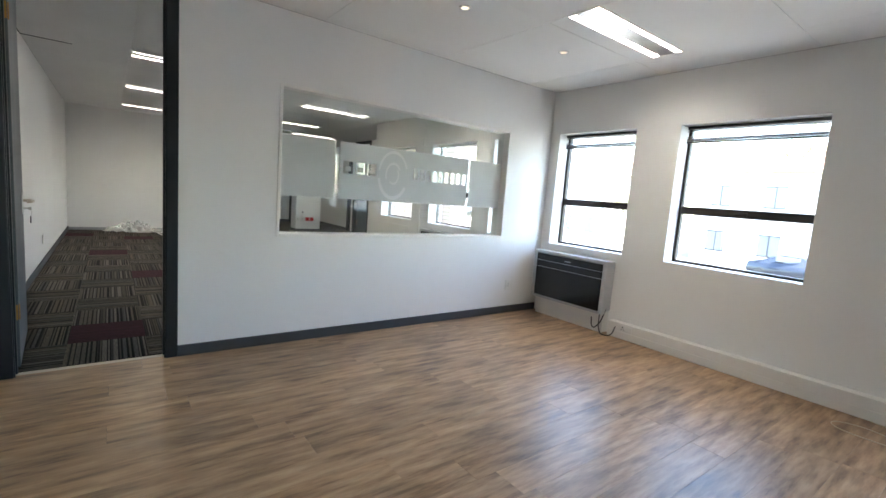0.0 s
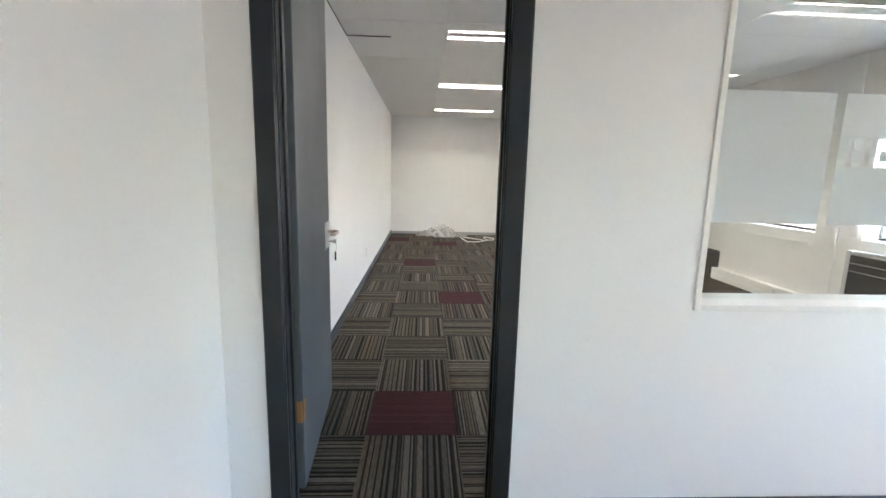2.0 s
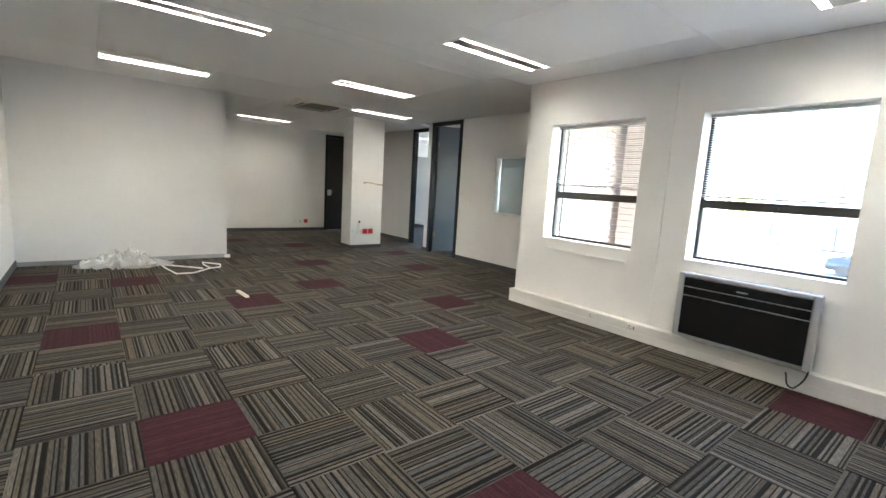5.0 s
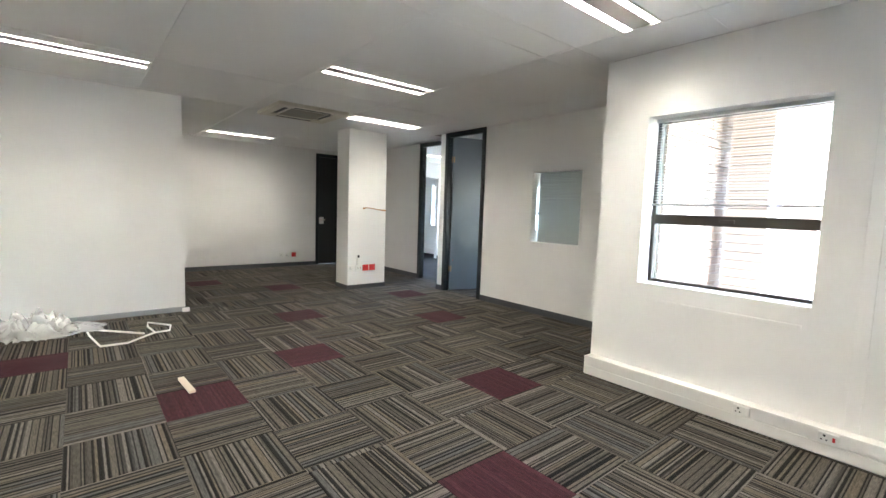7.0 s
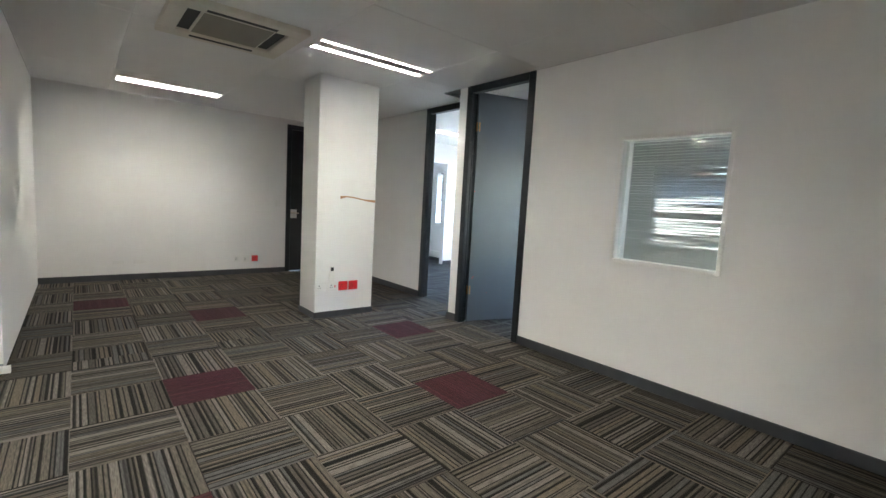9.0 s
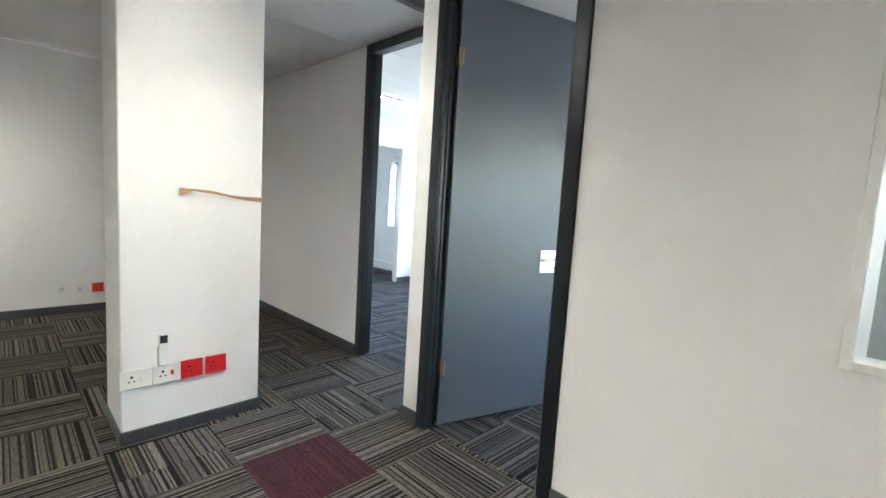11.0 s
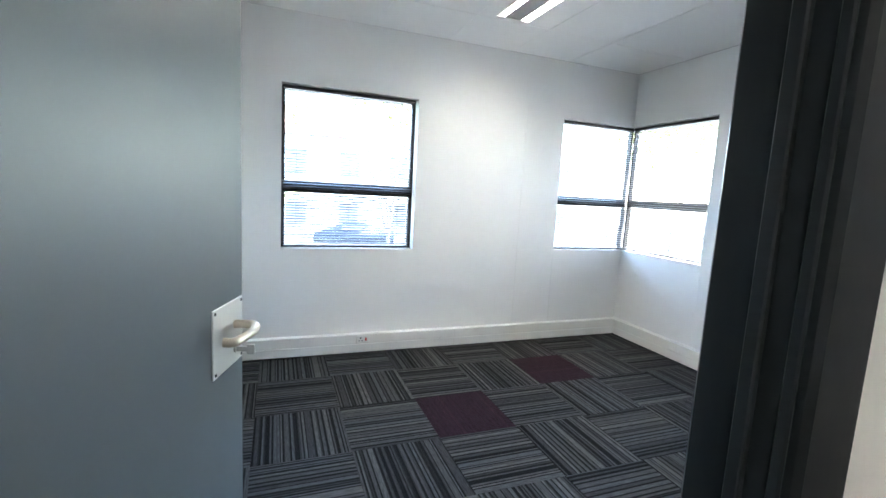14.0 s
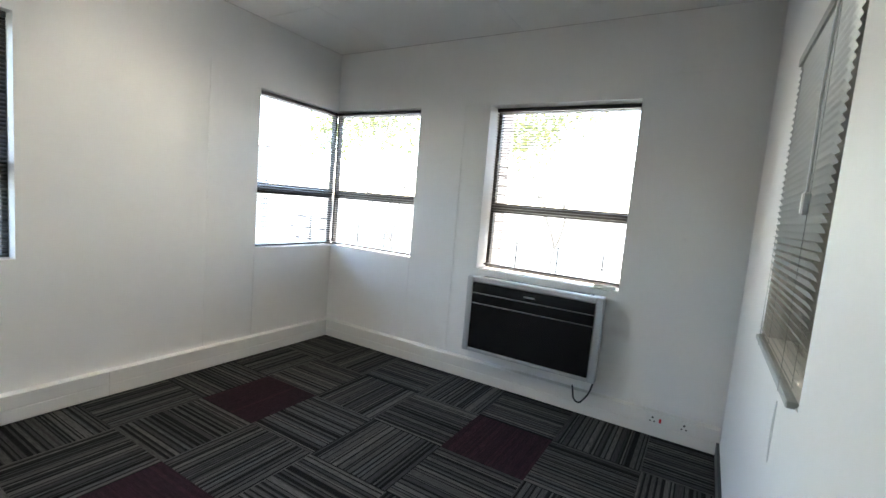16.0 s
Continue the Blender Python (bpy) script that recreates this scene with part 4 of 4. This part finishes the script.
wc = rod("power_cable", [(XE - 0.11, 2.20, 0.12), (XE - 0.16, 2.22, 0.03), (XE - 0.17, 2.30, 0.01), (XE - 0.14, 2.36, 0.02), (XE - 0.12, 2.40, 0.25)], 0.006, black_rubber)
tagged(wc, "black power cable from the unit to its socket", "cable")

# ---- outside ----
GZ = -1.9
gr = boxes("ground", [((-400, -400, GZ - 0.2), (400, 400, GZ))], paving)
tagged(gr, "weathered concrete yard around the building", "ground", kind="structure")
found = boxes("foundation", [((XL - 0.2, YREAR - 0.2, GZ), (XE + 0.28, YC1 + 0.2, -0.03)), ((XE + 0.28, YO0 - 0.28, GZ), (XB2 + 0.28, YC1 + 0.2, -0.03))], mortar)
tagged(found, "concrete plinth under the offices", "plinth", kind="structure")


def brick_skin(name, axis, at, lo, hi, z0, z1, holes, sign):
    """A brick facing: courses of separate bricks over a mortar bed, joined to one mesh."""
    bm = bmesh.new()
    c, z = 0, z0
    while z < z1:
        x = lo - (0.115 if c % 2 else 0)
        while x < hi:
            a, b = max(lo, x + 0.005), min(hi, x + 0.225)
            if b - a > 0.02 and not any(a < h[1] and b > h[0] and z < h[3] and z + 0.07 > h[2] for h in holes):
                p, q = at, at + sign * 0.02
                add_box(bm, (a, p, z + 0.005), (b, q, z + 0.078)) if axis == "y" else add_box(bm, (p, a, z + 0.005), (q, b, z + 0.078))
            x += 0.23
        z += 0.083
        c += 1
    ob = finish(bm, name, face_brick)
    return tagged(ob, "pale face brick outer wall", "brick wall", kind="stuff")


brick_skin("brick_wall", "y", YO0 - 0.283, XE + 0.30, XO + 0.28, GZ, 3.0, [(6.76, 7.84, OZ0, OZ1), (8.49, XO + 0.28, OZ0, OZ1)], -1)
brick_skin("brick_wall", "x", XE + 0.283, YREAR, YC - 0.33, GZ, 3.0, [(a, b, WZ0, WZ1) for a, b in wood_windows + main_windows], 1)
# brick piers with a beam outside the main windows


def pier(x, y):
    bm = bmesh.new()
    z, c = GZ, 0
    while z < 2.45:
        o = 0.004 if c % 2 else 0.0
        for i in range(2):
            add_box(bm, (x + i * 0.225 + 0.004, y - o, z + 0.005), (x + i * 0.225 + 0.221, y + 0.34 + o, z + 0.078))
        z += 0.083
        c += 1
    e = empty("brick_pier", pose(0, 0, 0))
    finish(bm, "brickwork", pier_paint).parent = e
    boxes("mortar_core", [((x + 0.012, y + 0.012, GZ), (x + 0.438, y + 0.328, 2.45))], pier_mortar, 0, e)
    return tagged(e, "pale brick pier with dark joints outside the window", "pier")


pier(6.0, 7.1)
pier(7.95, 7.1)
canopy = boxes("canopy", [((XE + 0.31, 6.25, 2.45), (6.7, YO0 - 0.306, 2.68))], render_white, 0.01)
tagged(canopy, "pale rendered slab over the brick pier", "canopy", kind="structure")


def condenser(m):
    e = empty("outdoor_unit", m)
    boxes("casing", [((-0.4, -0.15, 0.03), (0.4, 0.15, 0.58))], white_plastic, 0.012, e)
    boxes("vent", [((0.402, -0.11 + i * 0.08, z), (0.405, -0.06 + i * 0.08, z + 0.03)) for i in range(3) for z in (0.12, 0.2, 0.28, 0.36)] + [((-0.38 + i * 0.06, -0.153, z), (-0.34 + i * 0.06, -0.151, z + 0.03)) for i in range(12) for z in (0.14, 0.22, 0.30, 0.38)], dark_slot, 0, e)
    boxes("foot", [((-0.35, -0.14, 0), (-0.28, 0.14, 0.03)), ((0.28, -0.14, 0), (0.35, 0.14, 0.03))], dark_slot, 0, e)
    return tagged(e, "white outdoor condenser unit on a ledge", "air conditioner")


ledge = boxes("ledge", [((5.0, 6.0, GZ), (9.5, 7.05, 0.25))], mortar, 0.01)
tagged(ledge, "low concrete ledge outside the window", "ledge", kind="structure")
condenser(pose(6.9, 6.6, 0.25))


def house(x, y, w, d, h, rz, storeys=2):
    e = empty("house", pose(x, y, GZ, 0, 0, rz))
    boxes("wall", [((-w / 2, -d / 2, 0), (w / 2, d / 2, h))], render_white, 0.02, e)
    bm = bmesh.new()
    o = 0.5
    base = [bm.verts.new(p) for p in ((-w / 2 - o, -d / 2 - o, h), (w / 2 + o, -d / 2 - o, h), (w / 2 + o, d / 2 + o, h), (-w / 2 - o, d / 2 + o, h))]
    ridge = [bm.verts.new((-w / 2 + d / 3, 0, h + d * 0.24)), bm.verts.new((w / 2 - d / 3, 0, h + d * 0.24))]
    for f in ((base[0], base[1], ridge[1], ridge[0]), (base[2], base[3], ridge[0], ridge[1]), (base[1], base[2], ridge[1]), (base[3], base[0], ridge[0]), tuple(base[::-1])):
        bm.faces.new(f)
    finish(bm, "roof", roof_tile, 0, e)
    n = max(2, int(w / 3))
    sh = h / storeys
    for s in range(storeys):
        for i in range(n):
            cx = -w / 2 + w * (i + 0.5) / n
            for side in (-1, 1):
                yy = side * d / 2
                boxes("window", [((cx - 0.6, yy - 0.02, sh * s + 0.9), (cx + 0.6, yy + 0.02, sh * s + 2.2))], far_glass, 0, e)
                boxes("frame", [((cx - 0.66, yy - 0.04, sh * s + 0.82), (cx + 0.66, yy + 0.04, sh * s + 0.9)), ((cx - 0.03, yy - 0.035, sh * s + 0.9), (cx + 0.03, yy + 0.035, sh * s + 2.2)), ((cx - 0.66, yy - 0.04, sh * s + 2.2), (cx + 0.66, yy + 0.04, sh * s + 2.27))], alu_dark, 0, e)
    return tagged(e, "rendered two-storey building with a tiled roof", "building", group="buildings outside")


house(40, 2, 26, 10, 6.4, 90)
house(44, 34, 22, 10, 6.4, 80)


def tree(x, y, h, seed, leaves=900):
    """A tapered trunk with forked bare limbs and thin clumps of young leaves."""
    rng = random.Random(seed)
    e = empty("tree", pose(x, y, GZ))
    bm = bmesh.new()
    tips = []

    def limb(p, d, length, r, depth):
        n = 3
        q, prev = p.copy(), None
        for k in range(n + 1):
            rr = r * (1 - 0.45 * k / n)
            a = d.orthogonal().normalized()
            b = d.cross(a)
            ring = [bm.verts.new(q + (a * math.cos(t) + b * math.sin(t)) * rr) for t in (0, 1.26, 2.51, 3.77, 5.03)]
            if prev:
                for i in range(5):
                    bm.faces.new((prev[i], prev[(i + 1) % 5], ring[(i + 1) % 5], ring[i]))
            prev = ring
            if k < n:
                d = (d + Vector((rng.uniform(-1, 1), rng.uniform(-1, 1), rng.uniform(-0.4, 0.7))) * 0.16).normalized()
                q = q + d * length / n
        tips.append((q, depth))
        if depth < 5:
            for _ in range(3 if depth < 2 else rng.choice((2, 2, 3))):
                nd = (d + Vector((rng.uniform(-1, 1), rng.uniform(-1, 1), rng.uniform(-0.3, 0.7))) * 0.75).normalized()
                limb(q, nd, length * rng.uniform(0.6, 0.8), r * 0.55, depth + 1)
    limb(Vector((0, 0, 0)), Vector((0, 0, 1)), h * 0.3, h * 0.012, 0)
    finish(bm, "trunk", bark, 0, e, True)
    bm = bmesh.new()
    ends = [t for t, dp in tips if dp >= 4]
    for _ in range(leaves):
        c = rng.choice(ends) + Vector([rng.gauss(0, 0.28) for _ in range(3)])
        s = rng.uniform(0.05, 0.10)
        u = Vector([rng.uniform(-1, 1) for _ in range(3)]).normalized()
        w = u.orthogonal().normalized()
        bm.faces.new([bm.verts.new(c + p) for p in (-u * s, w * s * 0.5, u * s, -w * s * 0.5)])
    lv = finish(bm, "leaves", leaf_green, 0, e)
    lv["kind"] = "stuff"
    return tagged(e, "half-bare street tree with young green leaves", "tree", group="trees outside")


tree(10.5, -2.5, 7.5, 3, 1500)
tree(7.0, -5.5, 8.0, 8, 1000)
tree(14.0, 0.5, 7.0, 5, 1500)
tree(17.0, 8.5, 7.0, 6, 1500)
tree(24.0, 12.5, 5.0, 11, 4000)


def car(m):
    """A parked saloon: lofted body, glasshouse and wheels."""
    e = empty("car", m)
    prof = [(-2.1, 0.75), (-2.05, 0.95), (-1.2, 1.02), (-0.65, 1.42), (0.55, 1.45), (1.35, 1.05), (2.05, 0.88), (2.15, 0.55), (2.1, 0.3), (-2.1, 0.3)]
    bm = bmesh.new()
    sides = []
    for s in (-1, 1):
        sides.append([bm.verts.new((x, s * (0.84 if z < 1.05 else 0.62), z)) for x, z in prof])
    for k in range(len(prof)):
        j = (k + 1) % len(prof)
        bm.faces.new((sides[0][k], sides[0][j], sides[1][j], sides[1][k]))
    bm.faces.new(sides[0])
    bm.faces.new(sides[1][::-1])
    finish(bm, "body", car_paint, 0.04, e, True, 2)
    for s in (-1, 1):
        boxes("side_window", [((-0.55, s * 0.69, 1.06), (0.65, s * 0.745, 1.36))], far_glass, 0.01, e)
        for x in (-1.35, 1.35):
            rod("wheel", [(x, s * 0.70, 0.31), (x, s * 0.86, 0.31)], 0.31, black_rubber, e)
    return tagged(e, "dark blue parked saloon car", "car")


car(pose(30, 7.2, GZ, 0, 0, 75))
fence = empty("fence", Matrix.Identity(4))
boxes("post", [((x, -9.0, GZ), (x + 0.08, -8.92, GZ + 1.8)) for x in range(-2, 30, 2)], alu_dark, 0, fence)
boxes("rail", [((-2, -8.98, GZ + z), (30, -8.94, GZ + z + 0.05)) for z in (0.3, 1.0, 1.7)], alu_dark, 0, fence)
tagged(fence, "dark steel fence along the boundary", "fence")

# ---- floors: carpet tiles and laminate planks ----
floor = boxes("floor", [((XL - 0.15, YREAR, -0.05), (XE + 0.28, YP + 0.055, -0.008))], screed)
tagged(floor, "oak-look laminate floor of wide planks", "floor", kind="structure")
floor2 = boxes("floor", [((XL - 0.15, YP + 0.055, -0.05), (XE + 0.28, YC, -0.008)), ((XL - 0.15, YC, -0.05), (XB2, YC1, -0.008))], screed)
tagged(floor2, "striped grey carpet tiles with odd plum ones", "floor", kind="structure")
floor3 = boxes("floor", [((XD + 0.05, YO0 - 0.1, -0.004), (XO + 0.1, YO1 + 0.05, -0.0035))], screed)
tagged(floor3, "charcoal striped carpet tiles with plum ones, darkened as in a dimmer room", "floor", kind="structure")
cover = boxes("threshold_strip", [((DN0 + 0.03, YP + 0.035, -0.004), (DN1 - 0.03, YP + 0.075, 0.004))], beige_strip, 0.002)
tagged(cover, "thin metal cover strip between laminate and carpet", "trim", kind="structure")

tile_meshes = {}


def slab(size, mat, x0, x1, y0, y1, z0, z1, turn, edge=0.0018):
    """Shared bevelled slabs; a clipped slab keeps its own origin so that its pattern is not stretched."""
    key = (mat.name, round(x0, 3), round(x1, 3), round(y0, 3), round(y1, 3), turn)
    if key not in tile_meshes:
        bm = bmesh.new()
        add_box(bm, (x0, y0, z0), (x1, y1, z1))
        top = [e for e in bm.edges if all(v.co.z > (z0 + z1) / 2 for v in e.verts)]
        bmesh.ops.bevel(bm, geom=top, offset=edge, segments=1, affect="EDGES")
        bmesh.ops.recalc_face_normals(bm, faces=list(bm.faces))
        me = bpy.data.meshes.new(size)
        bm.to_mesh(me)
        bm.free()
        me.materials.append(mat)
        tile_meshes[key] = me
    return tile_meshes[key]


def carpet(parent, x0, x1, y0, y1, ox, oy, plum, flip=0, base=None):
    """Half-metre tiles on a grid through (ox, oy), turned by quarter from one to the next, clipped at the walls."""
    s = 0.5
    for i in range(math.floor((x0 - ox) / s), math.ceil((x1 - ox) / s)):
        for j in range(math.floor((y0 - oy) / s), math.ceil((y1 - oy) / s)):
            cx, cy = ox + s * (i + 0.5), oy + s * (j + 0.5)
            a, b = max(x0, cx - 0.2496) - cx, min(x1, cx + 0.2496) - cx
            c, d = max(y0, cy - 0.2496) - cy, min(y1, cy + 0.2496) - cy
            if b - a < 0.01 or d - c < 0.01:
                continue
            mat = (dimmed_plum_carpet if base else plum_carpet) if (i, j) in plum else (base or stripe_carpet)
            turn = (i + j + flip) % 2
            box = (a, b, c, d) if not turn else (c, d, -b, -a)
            ob = new("carpet_tile", slab("carpet_tile", mat, *box, -0.006, 0.0, turn))
            ob.matrix_world = pose(cx, cy, 0, 0, 0, 90 * turn)
            ob.parent = parent


plum_main = {(1, 13), (3, 10), (5, 14), (7, 16), (3, 18), (0, 17), (5, 19), (6, 22), (9, 20), (10, 23), (7, 26), (0, 8), (8, 9), (5, 28), (1, 21), (-1, 22)}
carpet(floor2, XL, XE, YP + 0.055, YC, 0.0, 0.0, plum_main, flip=1)
carpet(floor2, XL, XD + 0.05, YC, YBOX, 0.0, 0.0, plum_main, flip=1)
carpet(floor2, 2.13, XB + 0.05, YBOX, YBACK, 0.0, 0.0, plum_main, flip=1)
carpet(floor3, XD + 0.05, XO, YO0, YO1, 6.945, 7.91, {(2, 4), (3, 2), (0, 1), (-1, 5)}, flip=1, base=dimmed_charcoal_carpet)
carpet(floor2, XB + 0.05, XB2, YO1 + 0.1, YB1 + 0.06, 6.95, 7.91, {(3, 17)}, base=dimmed_charcoal_carpet)
carpet(floor2, XB + 0.05, XB2, YB1 + 0.06, YC1, 6.95, 7.91, {(4, 17), (4, 18)}, base=dimmed_charcoal_carpet)

PL, PW = 1.28, 0.192
row, y = 0, YP + 0.035
rng = random.Random(4)
while y > YREAR:
    y0 = max(y - PW, YREAR)
    x = XL - rng.uniform(0.1, PL)
    while x < XE:
        a, b = max(x, XL), min(x + PL, XE)
        if b - a > 0.02:
            cx = (a + b) / 2
            h, v = (b - a) / 2 - 0.0005, (y - y0) / 2 - 0.0004
            ob = new("plank", slab("plank", oak_laminate, -h, h, -v, v, -0.008, 0.0, 0, 0.0003))
            ob.matrix_world = pose(cx, (y + y0) / 2, 0)
            ob.parent = floor
        x += PL
    y -= PW
    row += 1
